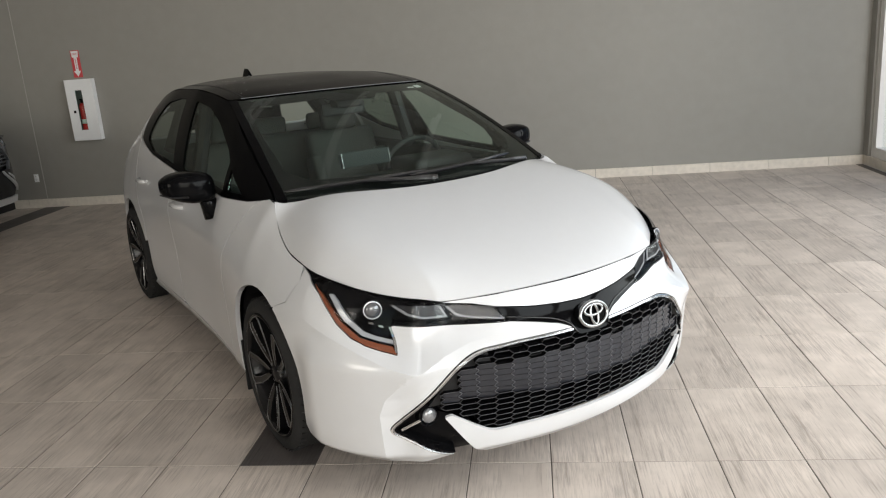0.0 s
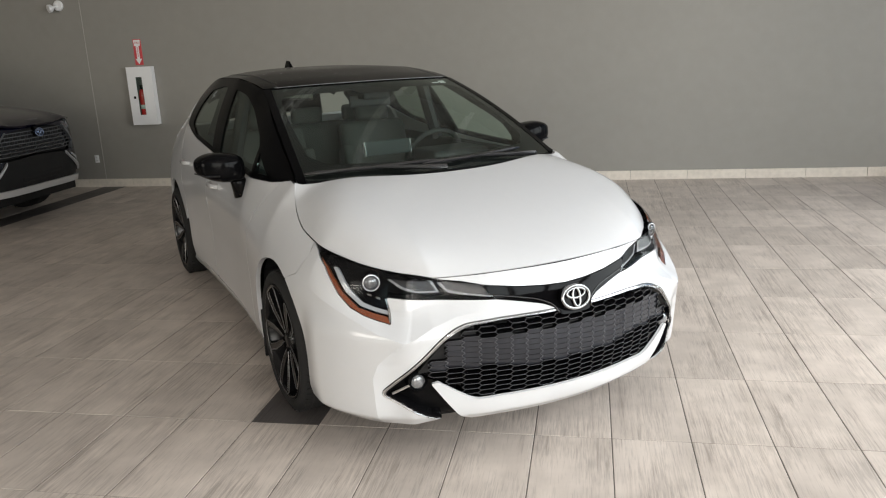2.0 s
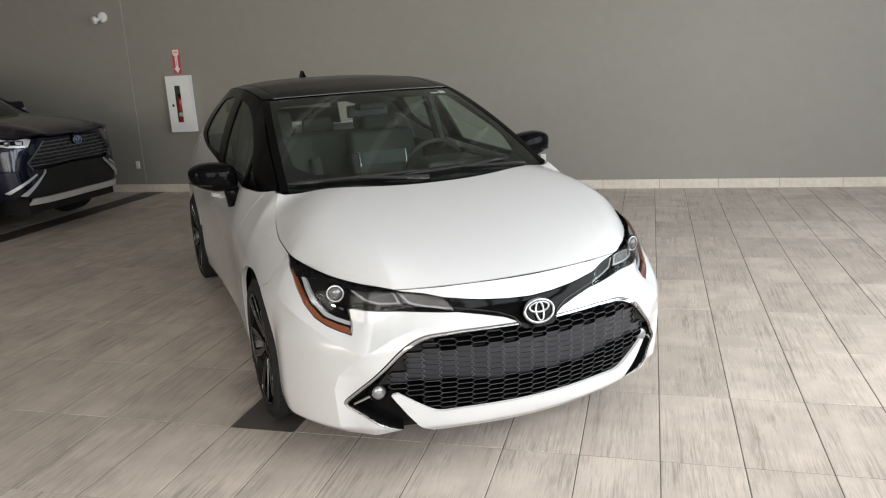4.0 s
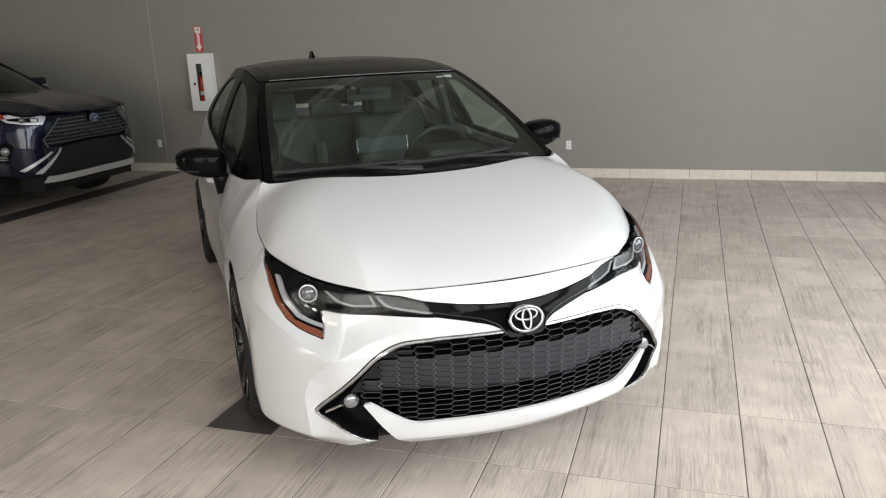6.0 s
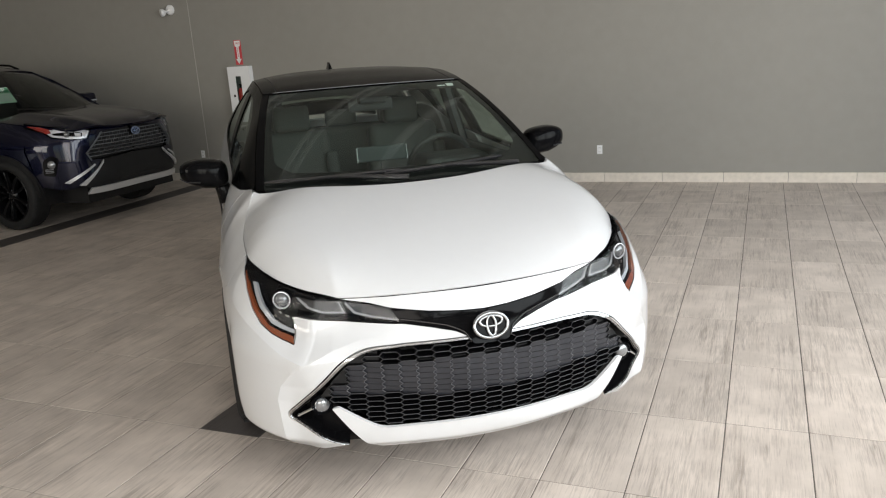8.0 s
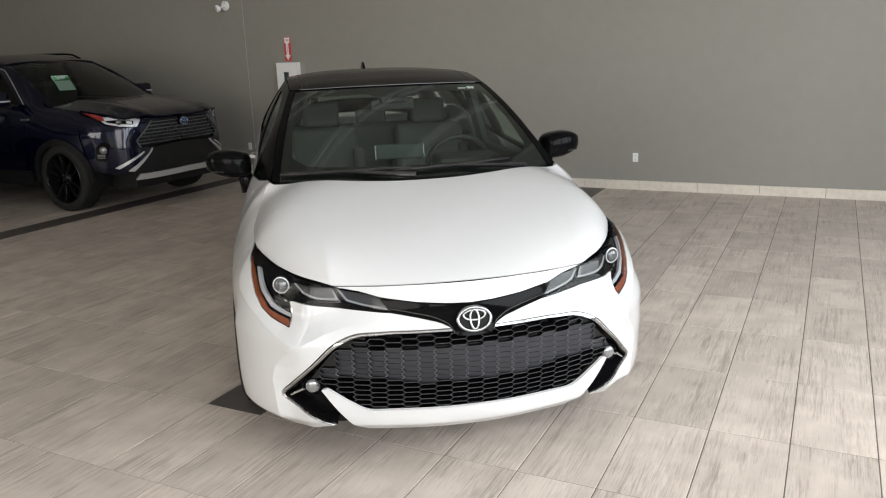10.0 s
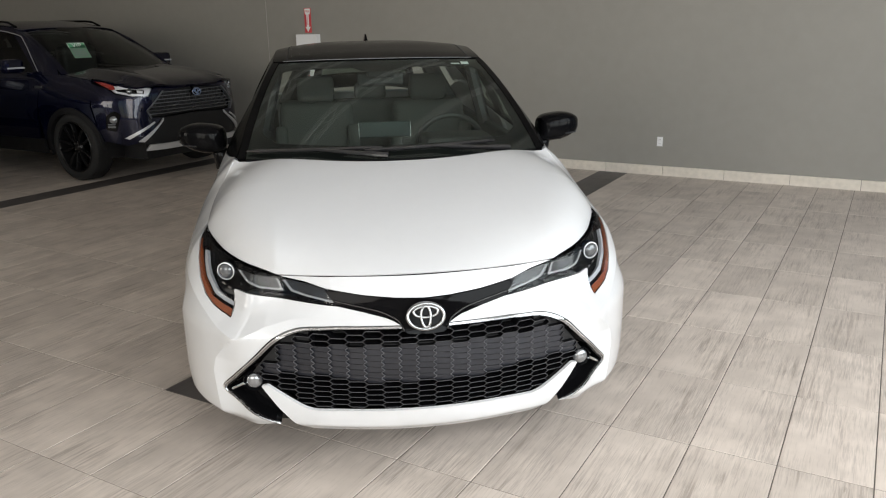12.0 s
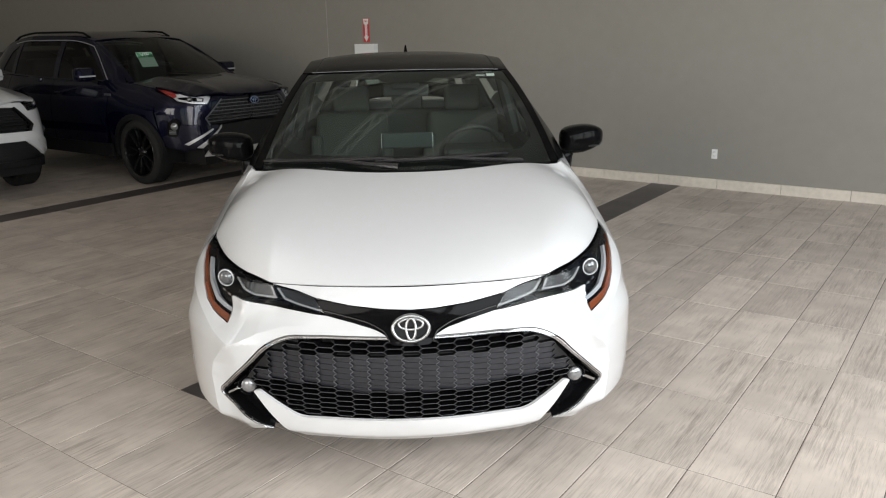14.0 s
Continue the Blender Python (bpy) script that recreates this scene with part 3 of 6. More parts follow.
def ridge(s, z):
    """The crease that sweeps round the bumper corner below the headlight."""
    a = np.abs(s)
    top = np.interp(a, RIDGE_S, RIDGE_Z)
    deep = np.interp(a, RIDGE_S, [0.0, 0.014, 0.028, 0.042, 0.042, 0.034, 0.022, 0.0])
    t = np.clip((z - top) / 0.085, 0, 1)
    return deep * t * (2 - t)


shell = Skirt(
    [(0, 0), (0.2, 0.016), (0.35, 0.05), (0.46, 0.09), (0.56, 0.128), (0.63, 0.168), (0.69, 0.235), (0.76, 0.325), (0.82, 0.43), (0.862, 0.54), (0.888, 0.65), (0.904, 0.78),
     (0.914, 0.92), (0.916, 1.0), (0.91, 1.2), (0.893, 1.5), (0.875, 1.9), (0.872, 2.4), (0.878, 2.9), (0.893, 3.4), (0.895, 3.6), (0.88, 3.9), (0.83, 4.12), (0.74, 4.26), (0.5, 4.34), (0, 4.37)],
    [
        (("x", 0.0), [(0.10, 0.14), (0.165, 0.085), (0.2, 0.045), (0.265, 0.022), (0.35, 0.008), (0.45, 0), (0.52, 0), (0.56, 0.008), (0.60, 0.03), (0.64, 0.06), (0.69, 0.085), (0.731, 0.112), (0.78, 0.17)]),
        (("x", 0.3), [(0.10, 0.14), (0.165, 0.085), (0.2, 0.045), (0.265, 0.03), (0.35, 0.01), (0.45, 0), (0.53, 0), (0.56, 0.02), (0.60, 0.05), (0.634, 0.07), (0.68, 0.085), (0.725, 0.115), (0.78, 0.17)]),
        (("x", 0.5), [(0.10, 0.12), (0.165, 0.07), (0.2, 0.035), (0.3, 0.01), (0.45, 0), (0.52, 0), (0.56, 0.02), (0.60, 0.048), (0.64, 0.07), (0.69, 0.086), (0.722, 0.096), (0.76, 0.135)]),
        (("x", 0.66), [(0.10, 0.10), (0.165, 0.045), (0.2, 0.02), (0.3, 0.008), (0.4, 0), (0.53, 0.0), (0.568, 0.01), (0.62, 0.022), (0.655, 0.03), (0.70, 0.04), (0.74, 0.06), (0.78, 0.09)]),
        (("y", 0.45), [(0.10, 0.08), (0.165, 0.035), (0.2, 0.012), (0.3, 0.002), (0.4, 0), (0.5, 0), (0.55, 0.0), (0.60, 0.004), (0.66, 0.014), (0.70, 0.026), (0.74, 0.046), (0.77, 0.068), (0.80, 0.10)]),
        (("y", 0.68), [(0.10, 0.07), (0.165, 0.03), (0.2, 0.012), (0.3, 0), (0.5, 0), (0.6, 0.004), (0.66, 0.015), (0.70, 0.03), (0.74, 0.052), (0.77, 0.075), (0.80, 0.107), (0.84, 0.16)]),
        (("y", 0.95), [(0.10, 0.05), (0.2, 0.01), (0.35, 0), (0.55, 0), (0.64, 0.008), (0.70, 0.024), (0.76, 0.05), (0.82, 0.09), (0.86, 0.125), (0.88, 0.146), (0.92, 0.2)]),
        (("y", 1.14), [(0.1, 0.06), (0.2, 0.015), (0.35, 0.004), (0.55, 0), (0.66, 0.006), (0.72, 0.02), (0.78, 0.042), (0.84, 0.075), (0.90, 0.115), (0.95, 0.16), (0.98, 0.197)]),
        (("y", 1.6), [(0.1, 0.07), (0.18, 0.03), (0.22, 0.012), (0.35, 0.008), (0.5, 0.006), (0.65, 0.002), (0.73, 0.003), (0.78, 0.012), (0.84, 0.032), (0.90, 0.055), (0.95, 0.08), (1.0, 0.11)]),
        (("y", 2.5), [(0.1, 0.07), (0.18, 0.03), (0.22, 0.012), (0.35, 0.012), (0.5, 0.012), (0.65, 0.004), (0.75, 0), (0.80, 0.004), (0.85, 0.022), (0.92, 0.045), (1.0, 0.08), (1.05, 0.1)]),
        (("y", 3.4), [(0.1, 0.06), (0.2, 0.02), (0.35, 0), (0.6, 0), (0.7, 0.006), (0.78, 0.02), (0.86, 0.036), (0.95, 0.058), (1.05, 0.09), (1.12, 0.125)]),
        (("y", 3.95), [(0.1, 0.08), (0.25, 0.03), (0.5, 0), (0.7, 0.008), (0.8, 0.025), (0.9, 0.055), (1.0, 0.105), (1.12, 0.2)]),
        (("y", 4.37), [(0.1, 0.15), (0.3, 0.03), (0.5, 0), (0.7, 0.03), (0.85, 0.1), (1.0, 0.2), (1.12, 0.34)]),
    ],
)
RIDGE_S = [float(shell.of_x(v)) for v in (0.34, 0.46, 0.55, 0.628, 0.70, 0.77, 0.83, 0.875)]
RIDGE_Z = [0.60, 0.586, 0.558, 0.514, 0.538, 0.575, 0.615, 0.66]
SWELL_Z = [0.16, 0.36, 0.42, 0.47, 0.522]
SWELL_S = [float(shell.of_x(v)) for v in (0.722, 0.722, 0.706, 0.672, 0.63)]
SWELL_END = [float(shell.of_y(v)) for v in (0.50, 0.64)]


def corner_form(s, z):
    """The crease, less the swell of the bumper's lower corner."""
    t = np.clip((np.abs(s) - np.interp(z, SWELL_Z, SWELL_S)) / 0.105 + 1, 0, 1)
    a = np.interp(np.abs(s), SWELL_END, [1.0, 0.0])
    h = np.interp(z, [0.12, 0.20, 0.50, 0.62], [0.0, 1.0, 1.0, 0.0])
    return ridge(s, z) - 0.029 * t * (0.35 + 0.65 * t) * a * a * (3 - 2 * a) * h * h * (3 - 2 * h)


shell.extra = corner_form


def girth(x, z):
    """Girth of the front at which the shell is x wide at height z."""
    s = np.linspace(0, 1.25, 600)
    w = np.maximum.accumulate(shell(s, np.full(600, float(z)))[:, 0])
    return float(np.interp(abs(x), w + 1e-7 * np.arange(600), s)) * (1 if x >= 0 else -1)


def sx(pts):
    """Front outline in (half-width, height) to (girth, height)."""
    return [(girth(p[0], p[1]), *p[1:]) for p in pts]


def sy(pts):
    """Flank outline in (distance behind the nose, height) to (girth, height)."""
    return [(float(shell.of_y(p[0])), *p[1:]) for p in pts]


# hood: middle profile, edge line
hood_mid = table((0.05, 0.69), (0.111, 0.731), (0.2, 0.775), (0.35, 0.832), (0.5, 0.88), (0.7, 0.935), (0.9, 0.983), (1.14, 1.03))
hood_x = table((0.1, 0.38), (0.216, 0.496), (0.33, 0.615), (0.48, 0.715), (0.676, 0.781), (0.82, 0.785), (0.92, 0.775), (1.05, 0.745), (1.14, 0.715), (1.3, 0.68))
hood_z = table((0.1, 0.712), (0.216, 0.722), (0.33, 0.738), (0.48, 0.766), (0.676, 0.805), (0.82, 0.832), (0.92, 0.867), (1.05, 0.922), (1.14, 0.98), (1.3, 1.03))
front_y = lambda x: 0.111 + 0.105 * (np.abs(x) / 0.496) ** 2
front_z = lambda x: 0.731 - 0.009 * (np.abs(x) / 0.496) ** 2
rear_y = lambda x: 0.906 + 0.22 * (np.abs(x) / 0.715) ** 2.2


def hood_fn(x, y, lift=0.0):
    def raw(x, y):
        m = hood_mid(y)
        return m - (m - hood_z(y)) * (np.abs(x) / hood_x(y)) ** (11 - 7 * np.clip((y - 0.75) / 0.35, 0, 1))
    z = raw(x, y)
    xf = np.clip(np.abs(x), 0, 0.5)
    z = z + (front_z(xf) - raw(xf, front_y(xf))) * np.exp(-np.maximum(y - front_y(xf), 0) / 0.09)
    return np.stack([x, y - 0.3 * lift, z + lift], -1)


side_y = np.linspace(0.216, 1.14, 22)
half = [(x, float(front_y(x))) for x in np.linspace(0, 0.47, 14)] + [(float(hood_x(y)) - 0.001, y) for y in side_y] + [(x, float(rear_y(x))) for x in np.linspace(0.69, 0, 16)]
hood_outline = np.array(half + [(-a, b) for a, b in reversed(half[1:-1])])
skin("hood", hood_outline, hood_fn, M_PEARL, CAR, "pearl white hood", (), 0.022, 0.006)

# ---- fenders, doors, quarters ----
AXLE_F, AXLE_R, AXLE_Z, ARCH = 0.958, 3.60, 0.33, 0.362


def arc(cy, r, a0, a1, n=18, cz=AXLE_Z):
    return [(cy + r * math.cos(radians(a)), cz + r * math.sin(radians(a))) for a in np.linspace(a0, a1, n)]


def fender_fn(s, z, lift=0.0):
    p = shell(s, z, lift)
    y = np.interp(np.abs(s), shell.s, shell.c[:, 1])
    ze, xe = hood_z(y), hood_x(y)
    top = shell(np.abs(s), ze)
    fix = (xe - top[:, 0]) * np.exp(-np.maximum(ze - z, 0) / 0.05) * np.clip((1.25 - y) / 0.1, 0, 1) * np.clip((y - 0.5) / 0.15, 0, 1)
    p[:, 0] += np.sign(s) * fix
    return p


belt = table((1.0, 0.985), (1.14, 0.982), (1.35, 0.962), (1.6, 0.955), (2.5, 0.987), (3.04, 1.03), (3.2, 1.06), (3.45, 1.115), (3.62, 1.138), (3.9, 1.10), (4.2, 1.03))
gap = 0.001
fender = [(0.655, 0.765)] + [(y, float(hood_z(y)) - gap) for y in np.linspace(0.69, 1.13, 14)] + [(1.2, 0.985), (1.262, 0.972), (1.34, 0.86), (1.44, 0.72), (1.475, 0.6), (1.475, 0.19), (1.36, 0.19)] \
    + arc(AXLE_F + 0.01, ARCH, -18, 118) + [(0.70, 0.69)]
door_f = [(1.268, 0.972), (1.35, 0.962), (1.6, 0.955), (2.0, 0.967), (2.47, 0.984), (2.5, 0.75), (2.5, 0.25, 0.05), (2.42, 0.235), (1.482, 0.235), (1.482, 0.6), (1.446, 0.722), (1.346, 0.862)]
door_r = [(2.478, 0.984), (2.9, 1.018), (3.04, 1.03), (3.2, 1.06), (3.40, 1.104), (3.38, 0.8, 0.1), (3.20, 0.62, 0.05), (3.17, 0.235, 0.03), (2.508, 0.235), (2.508, 0.75)]
sill = [(1.482, 0.23), (3.165, 0.23), (3.25, 0.19), (3.2, 0.17), (1.482, 0.17)]
quarter = [(3.408, 1.106), (3.5, 1.122), (3.62, 1.137), (3.75, 1.125), (3.9, 1.095), (4.1, 1.045), (4.1, 0.3)] + arc(AXLE_R, ARCH + 0.01, -20, 158) + [(3.205, 0.615, 0.03), (3.385, 0.795, 0.08)]
for sgn in (-1, 1):
    for nm, outline, lab in (("front_fender", fender, ""), ("front_door", door_f, ""), ("rear_door", door_r, ""), ("side_sill", sill, ""), ("rear_quarter", quarter, "")):
        o = rounded(sy(outline), 0.03) * [sgn, 1]
        skin(nm, o, fender_fn, M_PEARL, CAR, lab, (), 0.035, 0.02)

def tail_fn(s, z, lift=0.0):
    """Girth counted from the middle of the tail."""
    p = shell(np.sign(s + 1e-9) * (shell.s[-1] - np.abs(s)), z, lift)
    return p


te = float(shell.s[-1] - shell.of_y(4.105))
skin("tailgate", rounded([(-te, 0.25), (te, 0.25), (te, 1.04), (-te, 1.04)], 0.06), tail_fn, M_PEARL, CAR, "", (), 0.06, 0.02)

# ---- front bumper: nose strip, cover, opening, trim, lip ----
bar_top = [(0.0, 0.652), (0.09, 0.655), (0.2, 0.664), (0.331, 0.684)]
bar_low = [(0.292, 0.632), (0.2, 0.616), (0.125, 0.600, 0.03), (0.078, 0.577, 0.02), (0.066, 0.552, 0.012), (0.0, 0.549)]
open_out = [(0.0, 0.574), (0.10, 0.574), (0.30, 0.570), (0.475, 0.560, 0.10), (0.60, 0.43, 0.06), (0.727, 0.296, 0.04), (0.61, 0.218), (0.515, 0.172)]
open_in = [(0.5135, 0.1755), (0.607, 0.2225), (0.713, 0.297, 0.025), (0.590, 0.4275, 0.06), (0.467, 0.551, 0.09), (0.30, 0.563), (0.10, 0.567), (0.0, 0.567)]
lamp_low = [(0.292, 0.632), (0.45, 0.640), (0.60, 0.652), (0.652, 0.655, 0.012), (0.664, 0.566, 0.006), (0.70, 0.577), (0.735, 0.591), (0.765, 0.614), (0.787, 0.655), (0.796, 0.70), (0.798, 0.745), (0.789, 0.79), (0.780, 0.806)]
lamp_top = [(0.752, 0.782), (0.715, 0.764), (0.615, 0.737), (0.496, 0.719), (0.40, 0.700), (0.331, 0.684)]


def full(pts, step=0.015):
    return rounded(mirrored(sx(pts)), step)


strip = [(x, float(front_z(x)) - 0.0075) for x in (0.0, 0.1, 0.2, 0.3, 0.4, 0.485)] + [(0.40, 0.703), (0.335, 0.687)] + [(p[0], p[1] + 0.003) for p in reversed(bar_top[:-1])]
skin("nose_strip", full(strip), shell, M_PEARL, CAR, "", (), 0.015, 0.015)
under = [(x, float(front_z(x)) + 0.01) for x in (0.0, 0.1, 0.2, 0.3, 0.4, 0.48)] + [(0.46, 0.70), (0.3, 0.70), (0.1, 0.705), (0.0, 0.705)]
skin("hood_gap_seal", full(under), shell, M_RUBBER, CAR, "", (), 0.03, 0.01, -0.02)
seam = [(0.652, 0.765), (0.697, 0.688), (0.785, 0.655)]
cover = sx([(0.0, 0.579), (0.068, 0.580), (0.09, 0.5845), (0.13, 0.598), (0.2, 0.613), (0.29, 0.629)] + [(p[0] + (0.0018 if p[1] > 0.6 and p[0] > 0.66 else 0), p[1] - 0.0022, *p[2:]) for p in lamp_low[1:]]) + sy(seam) \
    + sy(arc(AXLE_F + 0.01, ARCH, 119.5, 196, 14)) + sy([(0.60, 0.185)]) + sx([(0.76, 0.155), (0.70, 0.148), (0.60, 0.155), (0.515, 0.175)]) + sx([(p[0] + 0.003, p[1] + 0.0035, *p[2:]) for p in reversed(open_out[1:-1])] + [(0.0, 0.577)])
crease = rounded(list(zip(RIDGE_S, RIDGE_Z)), 0.012, False)
cheek = rounded(list(zip(SWELL_S, SWELL_Z))[:-1], 0.012, False)
skin("front_bumper", rounded(mirrored(cover), 0.015), shell, M_PEARL, CAR, "pearl white front bumper cover", (), 0.016, 0.02, 0.0, (crease, crease * [-1, 1], cheek, cheek * [-1, 1]))
skin("grille_surround", full(open_out + open_in), lambda s, z, l=0.0: shell(s, z, l), M_GREYTRIM, CAR, "satin grey trim round the grille", (), 0.015, 0.010, -0.002)
trim_in = [(a[0] + (b[0] - a[0]) * 0.32, a[1] + (b[1] - a[1]) * 0.32, *a[2:]) for a, b in zip(open_out, reversed(open_in))]
skin("trim_line", full(open_out + list(reversed(trim_in))), shell, M_CHROME, CAR, "bright outer edge of the trim", (), 0.012, 0.006, 0.002)
lip = [(0.0, 0.268), (0.30, 0.263), (0.40, 0.262, 0.06), (0.455, 0.297), (0.540, 0.355, 0.006), (0.562, 0.348, 0.006), (0.505, 0.262), (0.445, 0.188, 0.02), (0.395, 0.163), (0.0, 0.163)]
skin("lower_lip", full(lip), shell, M_PEARL, CAR, "white lower lip under the grille", (), 0.015, 0.012, 0.012)
skin("grille_bar", full(bar_top + bar_low), shell, M_BAR, CAR, "gloss black bar between the headlights", (), 0.015, 0.02, 0.003)
bead = rounded(sx([(0.30, 0.647), (0.2, 0.628), (0.135, 0.615, 0.04), (0.084, 0.590, 0.03), (0.072, 0.560)]), 0.008, False)
for sgn in (-1, 1):
    bm = bmesh.new()
    tube(bm, shell(bead[:, 0] * sgn, bead[:, 1], 0.0035), 0.0036, 8)
    part("bar_ridge", bm, M_RIDGE, CAR, "polished ridge along the black bar", True)
pocket = [(0.60, 0.41), (0.714, 0.297, 0.02), (0.61, 0.218), (0.53, 0.166), (0.40, 0.166), (0.40, 0.21), (0.51, 0.352), (0.55, 0.38)]
for sgn in (-1, 1):
    o = rounded(sx(pocket), 0.02) * [sgn, 1]
    skin("fog_pocket", o, shell, M_BLACK, CAR, "gloss black fog lamp pocket", (), 0.02, 0.03, -0.045)
    brim = [(0.62, 0.400), (0.711, 0.298), (0.606, 0.2255), (0.513, 0.178), (0.513, 0.184), (0.604, 0.2325), (0.702, 0.299), (0.614, 0.398)]
    skin("pocket_edge", rounded(sx(brim), 0.02) * [sgn, 1], shell, M_BLACK, CAR, "black inner edge of the pocket", (), 0.02, 0.05, -0.004)
    fog = new("fog_lamp")
    fog.parent = CAR
    fog.matrix_local = pose(0.594 * sgn, 0.192, 0.345, 90, 0, 4 * sgn)
    bm = bmesh.new()
    lathe(bm, [(0.040, -0.02), (0.040, 0.012), (0.036, 0.018), (0.030, 0.010)], 28)
    part("bezel", bm, M_BLACK, fog, smooth=False)
    bm = bmesh.new()
    lathe(bm, [(0.030, 0.010), (0.026, 0.018), (0.018, 0.023), (0.008, 0.0255), (0.001, 0.026)], 28)
    part("lamp_lens", bm, M_FOG, fog, "clear fog lamp lens", True)
    bm = bmesh.new()
    tube(bm, [shell(np.array([girth(a * sgn, b)]), np.array([b]), -0.006)[0] for a, b in ((0.632, 0.338), (0.682, 0.298))], 0.006, 8)
    part("chrome_accent", bm, M_CHROME, CAR)

# ---- grille: recess, closed centre panel, honeycomb ----
mesh_zone = [(0.0, 0.563), (0.30, 0.559), (0.462, 0.547, 0.09), (0.572, 0.43, 0.05), (0.612, 0.375, 0.02), (0.553, 0.35), (0.47, 0.298), (0.41, 0.262, 0.05), (0.30, 0.261), (0.0, 0.266)]
zone = full(mesh_zone, 0.02)
skin("grille_recess", zone, shell, M_DARKBOX, CAR, "", (), 0.03, -0.05, -0.08)
panel_zone = [(0.0, 0.511), (0.30, 0.508), (0.395, 0.503), (0.402, 0.552), (0.462, 0.545, 0.08), (0.572, 0.43, 0.05), (0.61, 0.378), (0.50, 0.391), (0.325, 0.396), (0.318, 0.376), (0.0, 0.374)]
panel_line = full(panel_zone, 0.02)
skin("grille_panel", panel_line, shell, M_DARKBOX, CAR, "closed backing behind the middle of the grille", (), 0.03, 0.02, -0.024)
CELL_X, CELL_Z, FLAT = 0.0595, 0.0212, 0.0232


def on_front(p, lift):
    """Place on the nose at a station (half-width, height)."""
    return shell(np.array([girth(*p)]), np.array([p[1]]), lift)[0]


def rib(bm, a, b, front, back, r):
    """Thin bar of the honeycomb between two stations."""
    q = [on_front(p, l) for p in (a, b) for l in (front, back)]
    up = np.array([0, 0, r])
    vs = [bm.verts.new(v) for v in (q[0] - up, q[0] + up, q[2] + up, q[2] - up, q[1] - up, q[1] + up, q[3] + up, q[3] - up)]
    for f in ((0, 1, 2, 3), (1, 5, 6, 2), (0, 3, 7, 4), (0, 4, 5, 1), (3, 2, 6, 7)):
        bm.faces.new([vs[i] for i in f])


def scale_plate(bm, x0, z0):
    """Closed cell: a hexagonal plate whose inner end stands proud of the next one."""
    w, h = CELL_X - FLAT, CELL_Z / 2
    ring = [(-w, 0), (-FLAT, -h), (FLAT, -h), (w, 0), (FLAT, h), (-FLAT, h)]
    face = [bm.verts.new(on_front((x0 + 0.985 * u, z0 + 0.94 * v), -0.0185 + 0.0085 * (u / w + 1) / 2)) for u, v in ring]
    back = [bm.verts.new(on_front((x0 + 0.985 * u, z0 + 0.94 * v), -0.024)) for u, v in ring]
    bm.faces.new(face)
    for d in (-1, 1):
        rib(chevrons, (x0 + FLAT, z0 + d * 0.92 * h), (x0 + 0.98 * w, z0), -0.0085, -0.012, 0.0011)
    for i in range(6):
        bm.faces.new((face[i], back[i], back[(i + 1) % 6], face[(i + 1) % 6]))


comb, rims, chevrons = (bmesh.new() for _ in range(3))
shut, cells = set(), [(i, k) for i in range(-10, 11) for k in range(-1, 16)]
key = lambda x, z: (round(x * 1000), round(z * 1000))
origin = lambda i, k: (i * CELL_X, 0.272 + k * CELL_Z + (CELL_Z / 2 if i % 2 else 0))
for i, k in cells:
    x0, z0 = origin(i, k)
    six = [(x0 + u, z0 + CELL_Z / 2 + v) for u, v in ((FLAT - CELL_X, 0), (-FLAT, -CELL_Z / 2), (FLAT, -CELL_Z / 2), (CELL_X - FLAT, 0), (FLAT, CELL_Z / 2), (-FLAT, CELL_Z / 2))]
    st = np.array([(girth(*p), p[1]) for p in six])
    if inside(panel_line, st).sum() >= 4 and inside(zone, st).sum() >= 5:
        bm = bmesh.new()
        scale_plate(bm, x0, z0 + CELL_Z / 2)
        part("grille_scale", bm, M_GRILLE, CAR)
        shut.add(key(x0, z0 + CELL_Z / 2))
for i, k in cells:
    x0, z0 = origin(i, k)
    h = CELL_Z / 2
    ends = [((x0 - FLAT, z0), (x0 + FLAT, z0), (x0, z0 + h), (x0, z0 - h))] + [((x0 + FLAT, z0), (x0 + CELL_X - FLAT, z0 + d * h), (x0, z0 + d * h), (x0 + CELL_X, z0)) for d in (-1, 1)]
    for p, q, one_side, other in ends:
        st = np.array([(girth(*p), p[1]), (girth(*q), q[1])])
        if inside(zone, st).all() and not (key(*one_side) in shut and key(*other) in shut):
            rib(comb, p, q, -0.0056, -0.05, 0.0021)
            # grey bar in front of each black rib, its glint as colour
            rib(rims, p, q, -0.0045, -0.0058, 0.0008)
part("honeycomb", comb, M_BLACK, CAR, "deep black honeycomb of the open grille")["kind"] = "stuff"
part("honeycomb_edge_glint", rims, M_RIB, CAR, "thin grey bars painting glints on the honeycomb's front edges")["kind"] = "stuff"
part("scale_edge", chevrons, M_CHEVRON, CAR, "raised grey chevrons at the ends of the scales")["kind"] = "stuff"

# ---- emblem: plain chrome ovals ----
emb = new("emblem")
emb.parent = CAR
emb.matrix_local = pose(0, 0.012, 0.609, 90 - 14) @ Matrix.Scale(1.07, 4)


def oval(bm, cx, cy, a, b, r, n=40, h=0.0):
    tube(bm, [(cx + a * math.cos(t), cy + b * math.sin(t), h) for t in np.linspace(0, 2 * math.pi, n, endpoint=False)], r, 8, True)


